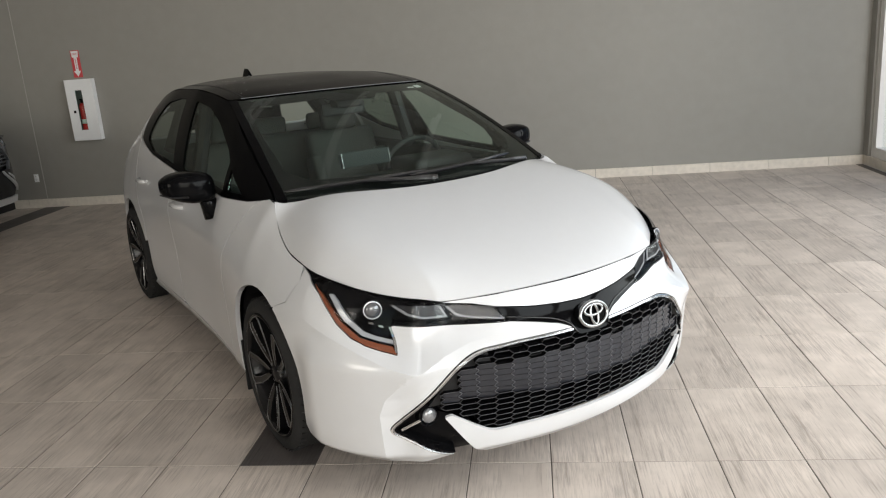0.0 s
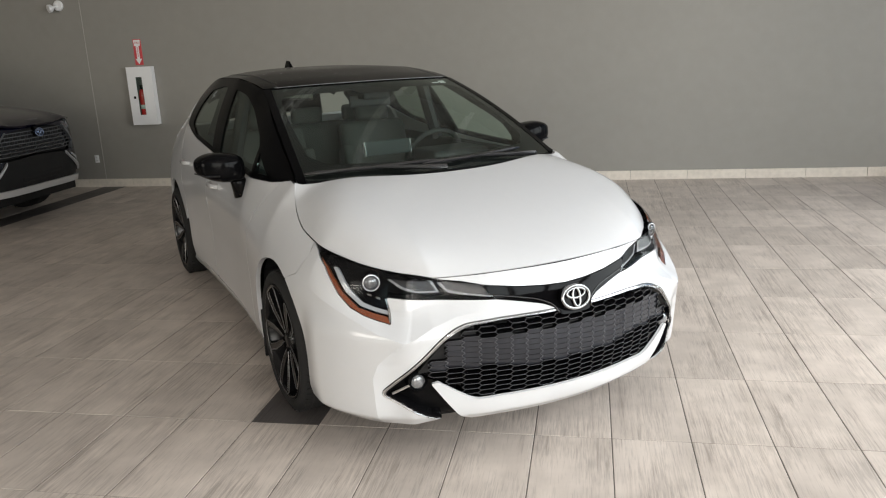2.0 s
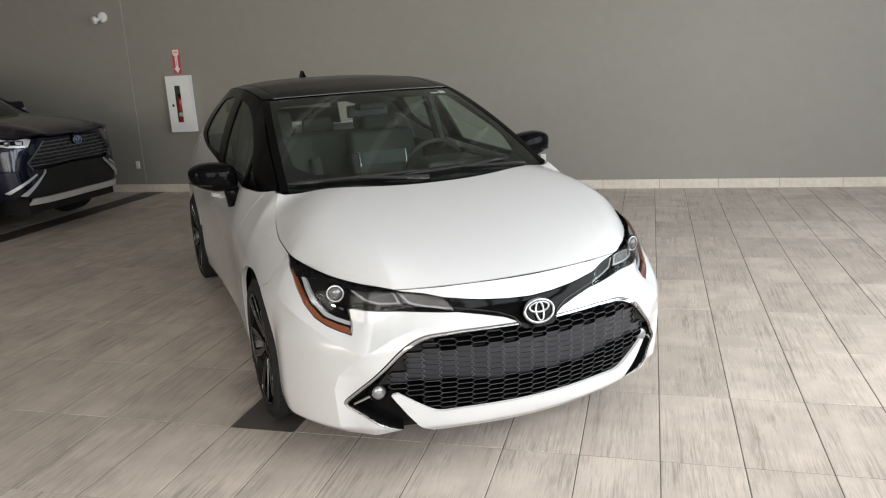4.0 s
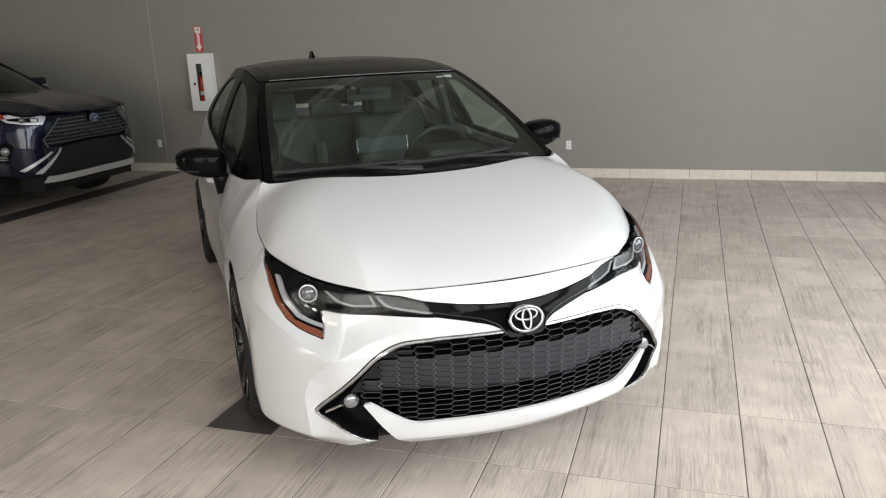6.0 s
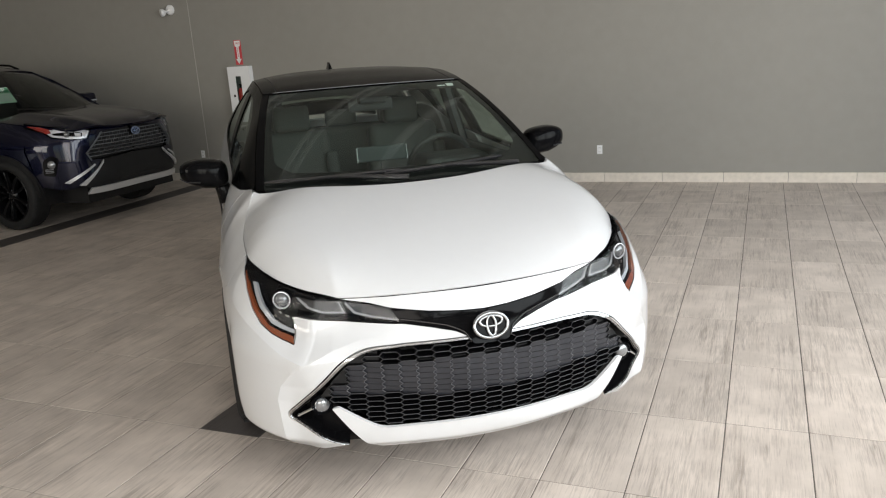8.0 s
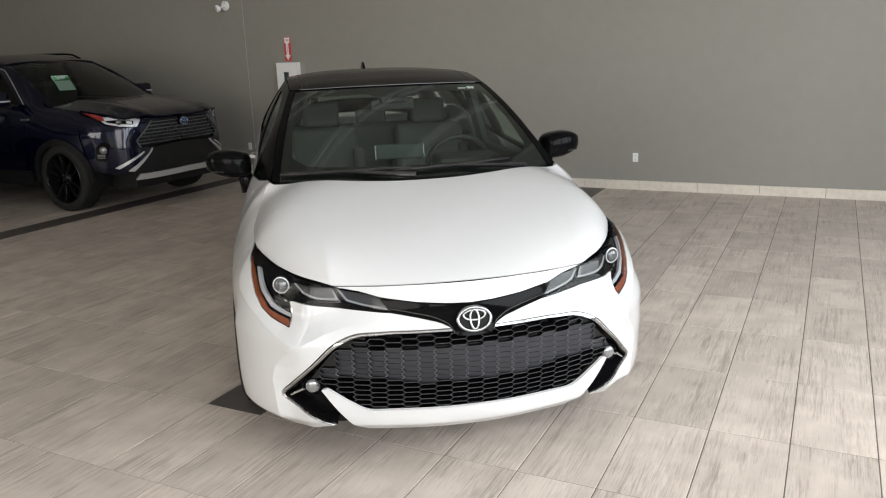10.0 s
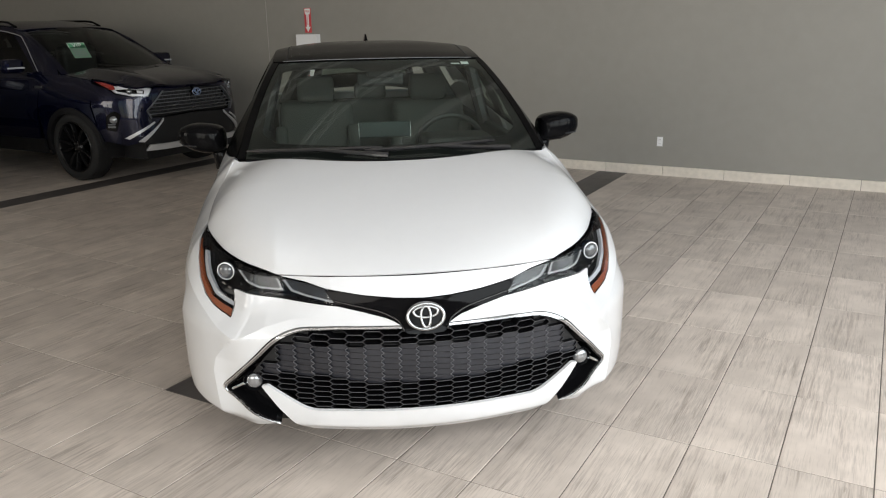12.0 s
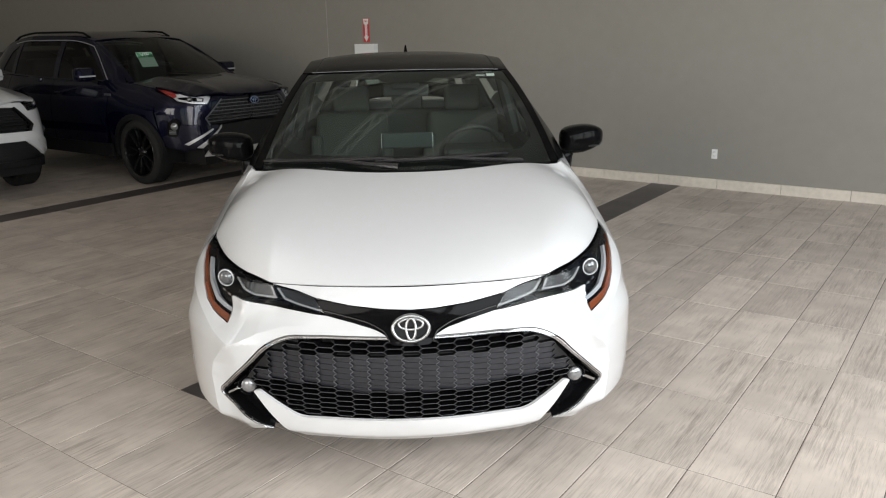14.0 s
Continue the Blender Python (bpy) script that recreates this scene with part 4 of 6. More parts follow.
bm = bmesh.new()
lathe(bm, [(0.062, -0.02), (0.062, 0.0), (0.058, 0.004)], 40, Matrix.Diagonal((1, 0.72, 1, 1)))
part("backing", bm, M_CAP, emb)
for cy, a, b, r, h in ((0, 0.057, 0.040, 0.0068, 0.006), (0.014, 0.038, 0.017, 0.0055, 0.008), (-0.001, 0.015, 0.033, 0.0055, 0.009)):
    bm = bmesh.new()
    oval(bm, 0, cy, a, b, r, h=h)
    part("oval_ring", bm, M_EMBLEM, emb, "chrome oval ring", True)

# ---- headlights ----
def basin(outline, deep):
    """The shell sunk by a depth away from an outline, to form a housing behind a lens."""
    a = np.asarray(outline, float)
    d = np.roll(a, -1, 0) - a

    def fn(s, z, lift=0.0):
        q = np.stack([np.asarray(s, float), np.asarray(z, float)], -1)[:, None, :] - a
        t = np.clip((q * d).sum(-1) / np.maximum((d * d).sum(-1), 1e-9), 0, 1)
        off = np.linalg.norm(q - t[..., None] * d, axis=-1).min(1)
        return shell(s, z, lift - deep * np.clip(off / 0.012, 0, 1))
    return fn


for sgn in (-1, 1):
    lamp = new("headlight")
    lamp.parent = CAR
    lamp["label"] = "slim headlight with amber corner and projector"

    def zone2(pts, step=0.012):
        return rounded(sx(pts), step) * [sgn, 1]

    outline = zone2([(p[0], p[1], *p[2:]) for p in lamp_low] + lamp_top)
    skin("housing", outline, basin(outline, 0.028), M_BLACK, lamp, "", (), 0.01, 0.003, -0.003)
    skin("lens", outline, shell, M_CLEAR, lamp, "clear lens", (), 0.012, 0.003, 0.002)
    amber = [(0.665, 0.567), (0.70, 0.5775), (0.735, 0.5915), (0.765, 0.6145), (0.787, 0.655), (0.796, 0.70), (0.798, 0.742), (0.794, 0.772), (0.792, 0.745), (0.788, 0.706), (0.775, 0.661), (0.741, 0.613), (0.70, 0.597), (0.664, 0.587)]
    skin("amber_reflector", zone2(amber), shell, M_AMBER, lamp, "amber side reflector", (), 0.012, 0.012, -0.0015)
    guide = [(0.662, 0.591), (0.70, 0.601), (0.739, 0.616), (0.773, 0.663), (0.783, 0.725), (0.784, 0.742), (0.774, 0.744), (0.771, 0.727), (0.760, 0.673), (0.730, 0.630), (0.70, 0.615), (0.66, 0.603)]
    skin("daytime_light", zone2(guide), shell, M_DRL, lamp, "pale light guide", (), 0.01, 0.012, -0.012)
    post = [(0.6535, 0.648), (0.659, 0.648), (0.668, 0.570), (0.662, 0.570)]
    skin("chrome_edge", zone2(post), shell, M_CHROME, lamp, "", (), 0.01, 0.012, -0.004)
    for cell in ([(0.478, 0.663), (0.56, 0.668), (0.612, 0.685), (0.642, 0.716), (0.56, 0.711), (0.494, 0.702)], [(0.293, 0.636), (0.40, 0.651), (0.450, 0.662), (0.478, 0.698), (0.40, 0.692), (0.324, 0.680)]):
        skin("light_bar", zone2([(a, b, 0.008) for a, b in cell]), shell, M_LAMPGREY, lamp, "grey translucent light bar", (), 0.012, 0.012, -0.014)
        tip = [cell[0], (cell[0][0] + 0.007, cell[0][1] + 0.001), (cell[-1][0] + 0.008, cell[-1][1] + 0.002), cell[-1]]
        skin("light_edge", zone2(tip), shell, M_EDGE, lamp, "", (), 0.01, 0.006, -0.011)
        low = [*cell[:4], (cell[3][0] - 0.009, cell[3][1]), (cell[2][0] - 0.005, cell[2][1] + 0.006), (cell[1][0], cell[1][1] + 0.006), (cell[0][0], cell[0][1] + 0.005)]
        skin("light_edge", zone2(low), shell, M_EDGE, lamp, "", (), 0.01, 0.006, -0.011)
    proj = shell(np.array([girth(0.693, 0.70)]), np.array([0.70]), -0.012)[0]
    pm = pose(proj[0] * sgn, proj[1], proj[2], 90, 0, 18 * sgn)
    bm = bmesh.new()
    lathe(bm, [(0.036, -0.03), (0.036, -0.002), (0.031, -0.004)], 28, pm)
    part("projector_barrel", bm, M_BLACK, lamp, "", True)
    bm = bmesh.new()
    lathe(bm, [(0.0325, -0.006), (0.0325, 0.0015), (0.0295, 0.0022), (0.0292, -0.006)], 32, pm, True)
    part("projector_ring", bm, M_HEADSILVER, lamp, "thin bright ring")
    bm = bmesh.new()
    lathe(bm, [(0.0292, -0.004), (0.026, 0.002), (0.018, 0.009), (0.008, 0.0115), (0.001, 0.012)], 28, pm)
    part("projector_lens", bm, M_LENSBALL, lamp, "glass projector lens", True)
    for bx, bz in ((0.676, 0.640), (0.700, 0.650)):
        skin("reflector_chip", zone2([(bx, bz), (bx + 0.014, bz + 0.004), (bx + 0.012, bz + 0.010), (bx + 0.002, bz + 0.008)]), shell, M_CHROME, lamp, "", (), 0.01, 0.006, -0.016)

# ---- roof, windscreen, side windows ----
rail_x = table((1.10, 0.704), (1.139, 0.70), (1.4, 0.676), (1.7, 0.636), (2.06, 0.575), (2.3, 0.577), (2.6, 0.584), (3.0, 0.58), (3.5, 0.565), (3.9, 0.53), (4.15, 0.5))
rail_z = table((1.10, 0.97), (1.139, 0.985), (1.4, 1.10), (1.7, 1.225), (2.06, 1.36), (2.3, 1.392), (2.6, 1.412), (3.0, 1.41), (3.5, 1.358), (3.9, 1.25), (4.15, 1.13))
roof_mid = table((1.9, 1.366), (1.93, 1.372), (2.2, 1.412), (2.6, 1.446), (3.0, 1.45), (3.4, 1.425), (3.8, 1.365), (4.02, 1.31))
roof_front = lambda x: 1.93 + 0.13 * (np.abs(x) / 0.575) ** 2


def roof_fn(x, y, lift=0.0):
    m = roof_mid(y)
    z = m - (m - rail_z(y)) * (np.abs(x) / rail_x(y)) ** 3
    return np.stack([x * (1 + 0.2 * lift), y, z + lift], -1)


def wind_fn(x, u, lift=0.0):
    """Windscreen: across x, up u from the cowl to the roof."""
    yb, yt = 0.95 + 0.19 * (np.abs(x) / 0.70) ** 2, roof_front(x)
    zb, zt = 0.985 - 0.005 * (np.abs(x) / 0.70) ** 2, 1.372 - 0.012 * (np.abs(x) / 0.575) ** 2
    return np.stack([x, yb + (yt - yb) * u - 0.5 * lift, zb + (zt - zb) * u + 0.11 * u * (1 - u) + 0.85 * lift], -1)


def half_at(u):
    return 0.70 - 0.125 * u + 0.03 * u * (1 - u)


us = np.linspace(0, 0.982, 16)
PILLAR = 0.036
glass_line = [(half_at(u) - PILLAR, u) for u in us]
screen = glass_line + [(-a, b) for a, b in reversed(glass_line)]
skin("windscreen", rounded([(x, u * 0.985 + 0.004) for x, u in screen], 0.05), wind_fn, M_WINDSCREEN, CAR, "clear windscreen", (), 0.04, 0.004)
M_FRIT = mat("black_glass_print", (0.0035, 0.0035, 0.0038), 0.5, spec=0.12, vary=0.1, grain=90)
low_u = lambda x: 0.135 - 0.03 * (1 - (x / 0.6) ** 2)
clear = [(-half_at(0.17) + 0.085, 0.20, 0.03)] + [(x, float(low_u(x))) for x in np.linspace(-0.53, 0.53, 13)] + [(half_at(0.17) - 0.085, 0.20, 0.03)] \
    + [(half_at(0.5) - 0.066, 0.5), (half_at(0.85) - 0.062, 0.83, 0.03), (half_at(0.9) - 0.10, 0.875, 0.03), (0.15, 0.89), (0.11, 0.83, 0.02), (-0.11, 0.83, 0.02), (-0.15, 0.89), (-half_at(0.9) + 0.10, 0.875, 0.03), (-half_at(0.85) + 0.062, 0.83, 0.03), (-half_at(0.5) + 0.066, 0.5)]
edge_line = [(half_at(u) - PILLAR + 0.001, u) for u in np.linspace(0.0, 0.985, 16)]
skin("windscreen_border", rounded(edge_line + [(-a, b) for a, b in reversed(edge_line)], 0.04), wind_fn, M_FRIT, CAR, "black printed border of the windscreen", [rounded(clear, 0.03)], 0.035, 0.003, -0.006)
for sgn in (-1, 1):
    pil = [(half_at(u) - PILLAR + 0.002, u) for u in us] + [(half_at(u) + 0.001, u) for u in reversed(us)]
    skin("windscreen_pillar", rounded(pil, 0.04) * [sgn, 1], wind_fn, M_PILLAR, CAR, "", (), 0.03, 0.02, 0.002)
roof_side = np.linspace(2.075, 4.0, 24)
rh = [(x, float(roof_front(x)) + 0.004) for x in np.linspace(0, 0.566, 12)] + [(float(rail_x(y)), y) for y in roof_side] + [(x, 4.0) for x in np.linspace(0.5, 0, 8)]
skin("roof", np.array(rh + [(-a, b) for a, b in reversed(rh[1:-1])]), roof_fn, M_ROOF, CAR, "gloss black roof panel", (), 0.05, 0.02)
# pale tube that draws the highlight along the windscreen's top edge
bm = bmesh.new()
tube(bm, [wind_fn(np.array([x]), np.array([0.992]), 0.006)[0] for x in np.linspace(-0.52, 0.52, 20)], 0.0013, 6)
part("windscreen_header_glint", bm, M_EDGE, CAR, "thin pale strip painting in the highlight at the roof's front edge")
for sgn in (-1, 1):
    bm = bmesh.new()
    ys = np.linspace(2.02, 3.9, 24)
    tube(bm, [(sgn * (float(rail_x(y)) - 0.075), y, float(roof_fn(np.array([rail_x(y) - 0.075]), np.array([y]))[0][2]) - 0.001) for y in ys], 0.003, 6)
    part("roof_moulding", bm, M_PLASTIC, CAR)
bm = bmesh.new()
add_box(bm, (-0.022, 3.40, 1.41), (0.022, 3.56, 1.428), 0.006)
fin = [bm.verts.new((w, y, z)) for w, y, z in ((-0.016, 3.40, 1.425), (0.016, 3.40, 1.425), (0.02, 3.55, 1.418), (-0.02, 3.55, 1.418), (-0.004, 3.46, 1.487), (0.004, 3.46, 1.487), (0.004, 3.52, 1.49), (-0.004, 3.52, 1.49))]
for f in ((0, 1, 5, 4), (1, 2, 6, 5), (2, 3, 7, 6), (3, 0, 4, 7), (4, 5, 6, 7), (0, 3, 2, 1)):
    bm.faces.new([fin[i] for i in f])
part("antenna_fin", bm, M_ROOF, CAR, "black shark-fin antenna")


def side_fn(y, z, lift=0.0):
    """The leaning side of the cabin, signed by y's sign."""
    a = np.abs(y)
    zb = belt(a)
    xb = shell(shell.of_y(a), zb)[:, 0]
    zt, xt = rail_z(a), rail_x(a)
    w = (z - zb) / np.maximum(zt - zb, 0.02)
    x = xb + (xt - xb) * (0.62 * w + 0.38 * w * np.abs(w)) + lift
    return np.stack([np.sign(y) * x, a, z], -1)


lower = [(y, float(belt(y)) + 0.004) for y in (1.16, 1.35, 1.6, 1.9, 2.2, 2.5, 2.8, 3.04, 3.2, 3.35)]
upper = [(y, float(rail_z(y)) - 0.002) for y in (3.52, 3.35, 3.2, 2.9, 2.6, 2.3, 2.06, 1.9, 1.7, 1.5, 1.3)]
frame_line = lower + [(3.40, 1.119), (3.45, 1.195), (3.495, 1.29)] + upper
wins = {
    "front_door_window": [(1.62, 0.982), (2.36, 1.008), (2.50, 1.352, 0.02), (2.23, 1.322, 0.06), (2.03, 1.26, 0.05), (1.74, 1.146), (1.66, 1.10)],
    "rear_door_window": [(2.56, 1.012), (3.06, 1.056), (3.25, 1.118, 0.04), (3.23, 1.24, 0.08), (3.13, 1.33, 0.06), (2.86, 1.36), (2.72, 1.36)],
    "quarter_window": [(1.41, 0.985), (1.56, 0.985), (1.61, 1.075)],
}
for sgn in (-1, 1):
    holes = [rounded(w, 0.03) * [sgn, 1] for w in wins.values()]
    skin("window_frame", rounded(frame_line, 0.03) * [sgn, 1], side_fn, M_PILLAR, CAR, "black painted cabin side", holes, 0.035, 0.018)
    for nm, w in wins.items():
        skin(nm, rounded(w, 0.03) * [sgn, 1], side_fn, M_REARGLASS if nm == "rear_door_window" else M_SIDEGLASS, CAR, "", (), 0.06, 0.004, -0.006)

for sgn in (-1, 1):
    c_panel = [(3.405, 1.117), (3.455, 1.195), (3.50, 1.29), (3.525, 1.348), (3.66, 1.29), (3.74, 1.21), (3.78, 1.13), (3.62, 1.142)]
    skin("rear_pillar_panel", rounded(c_panel, 0.03) * [sgn, 1], side_fn, M_PEARL, CAR, "", (), 0.035, 0.018, -0.003)

# rear hatch glass and spoiler
def hatch_fn(x, u, lift=0.0):
    return np.stack([x, 3.99 + 0.24 * u - 0.16 * (np.abs(x) / 0.5) ** 2, 1.318 - 0.24 * u - 0.05 * (np.abs(x) / 0.5) ** 3 + lift], -1)


ho = rounded([(-0.36, 0), (0.36, 0), (0.44, 1), (-0.44, 1)], 0.05)
hw = rounded([(-0.32, 0.08, 0.05), (0.32, 0.08, 0.05), (0.35, 0.55, 0.04), (-0.35, 0.55, 0.04)], 0.05)
skin("hatch_frame", ho, hatch_fn, M_ROOF, CAR, "", [hw], 0.08, 0.02)
skin("rear_window", hw, hatch_fn, M_REARGLASS, CAR, "", (), 0.1, 0.004, -0.004)

# ---- mirrors ----
for sgn in (-1, 1):
    mir = new("door_mirror")
    mir.parent = CAR
    mir.matrix_local = pose(0.93 * sgn, 1.69, 1.008)
    bm = bmesh.new()
    bmesh.ops.create_uvsphere(bm, u_segments=32, v_segments=20, radius=1.0)
    for v in bm.verts:
        x, y, z = v.co
        q = lambda t, p: math.copysign(abs(t) ** p, t)
        x, y, z = q(x, 0.5) * 0.118, q(y, 0.7) * 0.09, q(z, 0.55) * 0.076
        z *= 0.92 if z < 0 else 1.0
        w = x * sgn / 0.128
        z *= 1.0 - 0.42 * max(0, w) ** 1.4
        y += 0.045 * max(0, w)
        z += 0.014 * w
        v.co = (x, min(y, 0.05), z)
    part("mirror_cap", bm, M_CAP, mir, "gloss black mirror housing", True)
    bm = bmesh.new()
    lathe(bm, [(0.105, 0), (0.105, 0.003)], 28, pose(0.004 * sgn, 0.0505, 0, -90) @ Matrix.Diagonal((1.0, 0.58, 1, 1)))
    part("mirror_glass", bm, M_MIRROR, mir)
    bm = bmesh.new()
    tube(bm, [(-0.07 * sgn, 0.0, -0.045), (-0.085 * sgn, -0.005, -0.08), (-0.10 * sgn, -0.01, -0.15)], [0.036, 0.04, 0.046], 12)
    part("mirror_foot", bm, M_BLACK, mir, "", True)
    bm = bmesh.new()
    tube(bm, [(0.118 * sgn, 0.03, -0.02), (0.085 * sgn, -0.05, -0.028), (0.02 * sgn, -0.086, -0.03)], 0.004, 8)
    part("turn_signal", bm, M_LAMPGREY, mir, "grey turn signal strip")

# ---- wipers ----
M_WIPER = mat("satin_wiper_plastic", (0.01, 0.01, 0.011), 0.22, spec=1.0, vary=0.1, grain=120)


def wiper(x0, x1, u0, u1):
    w = new("wiper")
    w.parent = CAR
    bm = bmesh.new()
    pts = [wind_fn(np.array([x0 + (x1 - x0) * t]), np.array([u0 + (u1 - u0) * t]), 0.022 - 0.006 * t)[0] for t in np.linspace(0, 1, 10)]
    tube(bm, pts, [0.013] * 3 + [0.010] * 4 + [0.008] * 3, 8)
    part("arm", bm, M_WIPER, w)
    bm = bmesh.new()
    c, d = x1, 0.30
    pts = [wind_fn(np.array([c + d * t]), np.array([u1 + 0.012 * t]), 0.013)[0] for t in np.linspace(-1, 1, 14)]
    tube(bm, pts, [0.004] + [0.0095] * 12 + [0.004], 8)
    part("blade", bm, M_WIPER, w, "satin black aerodynamic wiper blade")


wiper(0.52, 0.16, 0.0, 0.06)
wiper(-0.04, -0.36, 0.0, 0.055)
cowl = [(x, 0) for x in np.linspace(-0.70, 0.70, 24)] + [(x, 1) for x in np.linspace(0.70, -0.70, 24)]


def cowl_fn(x, u, lift=0.0):
    a, b = rear_y(x) - 0.02, 0.97 + 0.19 * (np.abs(x) / 0.7) ** 2
    return np.stack([x, a + (b - a) * u, 0.962 - 0.02 * np.sin(np.pi * np.clip(u, 0, 1)) + lift - 0.01 * (np.abs(x) / 0.7) ** 2], -1)


skin("cowl", rounded(cowl, 0.06), cowl_fn, M_PLASTIC, CAR, "black plastic cowl under the wipers", (), 0.05, 0.03)

# ---- dried water spots on the roof and hood ----
spots = bmesh.new()
spot_rng = random.Random(11)
for k in range(210):
    if k < 120:
        x, y = spot_rng.uniform(-0.5, 0.15), spot_rng.uniform(2.12, 3.3)
        place = roof_fn(np.array([x]), np.array([y]))[0]
    else:
        x, y = spot_rng.uniform(-0.7, 0.35), spot_rng.uniform(0.45, 0.88)
        if abs(x) > float(hood_x(y)) - 0.03:
            continue
        place = hood_fn(np.array([x]), np.array([y]))[0]
    r = spot_rng.uniform(0.0012, 0.0032)
    ring = [spots.verts.new((place[0] + r * math.cos(a), place[1] + r * 1.4 * math.sin(a), place[2] - 0.0012)) for a in np.linspace(0, 2 * math.pi, 7)[:-1]]
    tip = spots.verts.new((place[0], place[1], place[2] + 0.5 * r))
    for i in range(6):
        spots.faces.new((ring[i], ring[(i + 1) % 6], tip))
part("water_spot", spots, mat("dried_water", (0.7, 0.7, 0.7), 0.2, vary=0.1, grain=200), CAR, "small dried water spots", True)["kind"] = "stuff"

# ---- wheels ----
def wheel(r, width, bright=True, ratio=0.80):
    w = new("wheel")
    bm = bmesh.new()
    h, rim = width / 2, r * ratio
    lathe(bm, [(rim, -h * 0.8), (rim + 0.012, -h * 0.95), (r - 0.035, -h), (r - 0.01, -h * 0.88), (r, -h * 0.66), (r, h * 0.66), (r - 0.01, h * 0.88), (r - 0.035, h), (rim + 0.012, h * 0.97), (rim, h * 0.86)], 72, Matrix(), True)
    part("tyre", bm, M_RUBBER, w, "black low-profile tyre", True)
    # near-black bands just proud of the tyre paint the grooves' shade
    bm = bmesh.new()
    for k in range(4):
        z = (k - 1.5) * h * 0.36
        lathe(bm, [(r + 0.0006, z - 0.004), (r + 0.0012, z - 0.003), (r + 0.0012, z + 0.003), (r + 0.0006, z + 0.004)], 64, Matrix(), True)
    for k in range(56):
        turn = Matrix.Rotation(2 * math.pi * k / 56, 4, "Z")
        for sd in (-1, 1):
            add_box(bm, (r - 0.004, -0.0016, min(sd * h * 0.6, sd * h * 0.84)), (r + 0.001, 0.0016, max(sd * h * 0.6, sd * h * 0.84)), 0, turn)
    part("tread_groove_shade", bm, M_DARKBOX, w, "dark raised bands painting the shade in the tread grooves")
    bm = bmesh.new()
    lathe(bm, [(rim - 0.004, -h * 0.8), (rim + 0.004, -h * 0.8), (rim + 0.004, h * 0.9), (rim - 0.002, h * 0.97), (rim - 0.008, h * 0.95), (rim - 0.014, h * 0.8), (rim - 0.026, h * 0.2), (rim - 0.03, -h * 0.7)], 64, Matrix(), True)
    part("rim_barrel", bm, M_RIM, w, "", True)
    bm = bmesh.new()
    lathe(bm, [(rim - 0.028, -h * 0.2), (0.05, -h * 0.2)], 40)
    part("barrel_back", bm, M_DARKBOX, w)
    face = h * 0.95

    def lift(x):
        return face - 0.034 * (1 - x / rim) ** 1.3

    for k in range(5):
        m = Matrix.Rotation(radians(72 * k + 18), 4, "Z")
        bm, edge_bm = bmesh.new(), bmesh.new()
        out = [(0.05, 0.012), (0.09, 0.034), (0.15, 0.058), (rim - 0.035, 0.07), (rim - 0.014, 0.052)]
        inn = [(0.075, 0.006), (0.10, 0.014), (0.15, 0.03), (rim - 0.035, 0.042), (rim - 0.02, 0.034)]
        for sd in (-1, 1):
            rows = [[bm.verts.new(m @ Vector((x, y * sd, lift(x) - d))) for x, y in line] for line, d in ((out, 0.0), (inn, 0.003), (inn, 0.04), (out, 0.04))]
            for u, v in zip(rows, rows[1:] + rows[:1]):
                for i in range(4):
                    bm.faces.new((u[i], u[i + 1], v[i + 1], v[i]))
            for i in (0, 4):
                bm.faces.new([row[i] for row in rows])
            tube(edge_bm, [m @ Vector((x, y * sd, lift(x) + 0.0005)) for x, y in out], 0.0024, 6)
        tube(edge_bm, [m @ Vector((x, y, lift(x) + 0.0005)) for x, y in ((rim - 0.014, 0.052), (rim - 0.009, 0.0), (rim - 0.014, -0.052))], 0.0022, 6)
        tube(edge_bm, [m @ Vector((x, y, lift(x) - 0.002)) for x, y in inn[1:]], 0.0016, 6)
        sp = part("spoke", bm, M_RIM, w, "dark split spoke")
        part("machined_edge", edge_bm, M_MACHINED if bright else M_RIM, sp, "bright machined edge" if bright else "")
    bm = bmesh.new()
    lathe(bm, [(0.075, face - 0.07), (0.07, face - 0.045), (0.036, face - 0.03), (0.031, face - 0.024), (0.001, face - 0.022)], 28)
    part("hub_cap", bm, M_RIM, w, "", True)
    for k in range(5):
        bm = bmesh.new()
        c = Matrix.Rotation(radians(72 * k + 54), 4, "Z") @ Vector((0.054, 0, 0))
        lathe(bm, [(0.009, face - 0.06), (0.009, face - 0.034), (0.006, face - 0.031), (0.001, face - 0.031)], 10, Matrix.Translation(c))
        part("wheel_nut", bm, M_MACHINED, w)
    return w


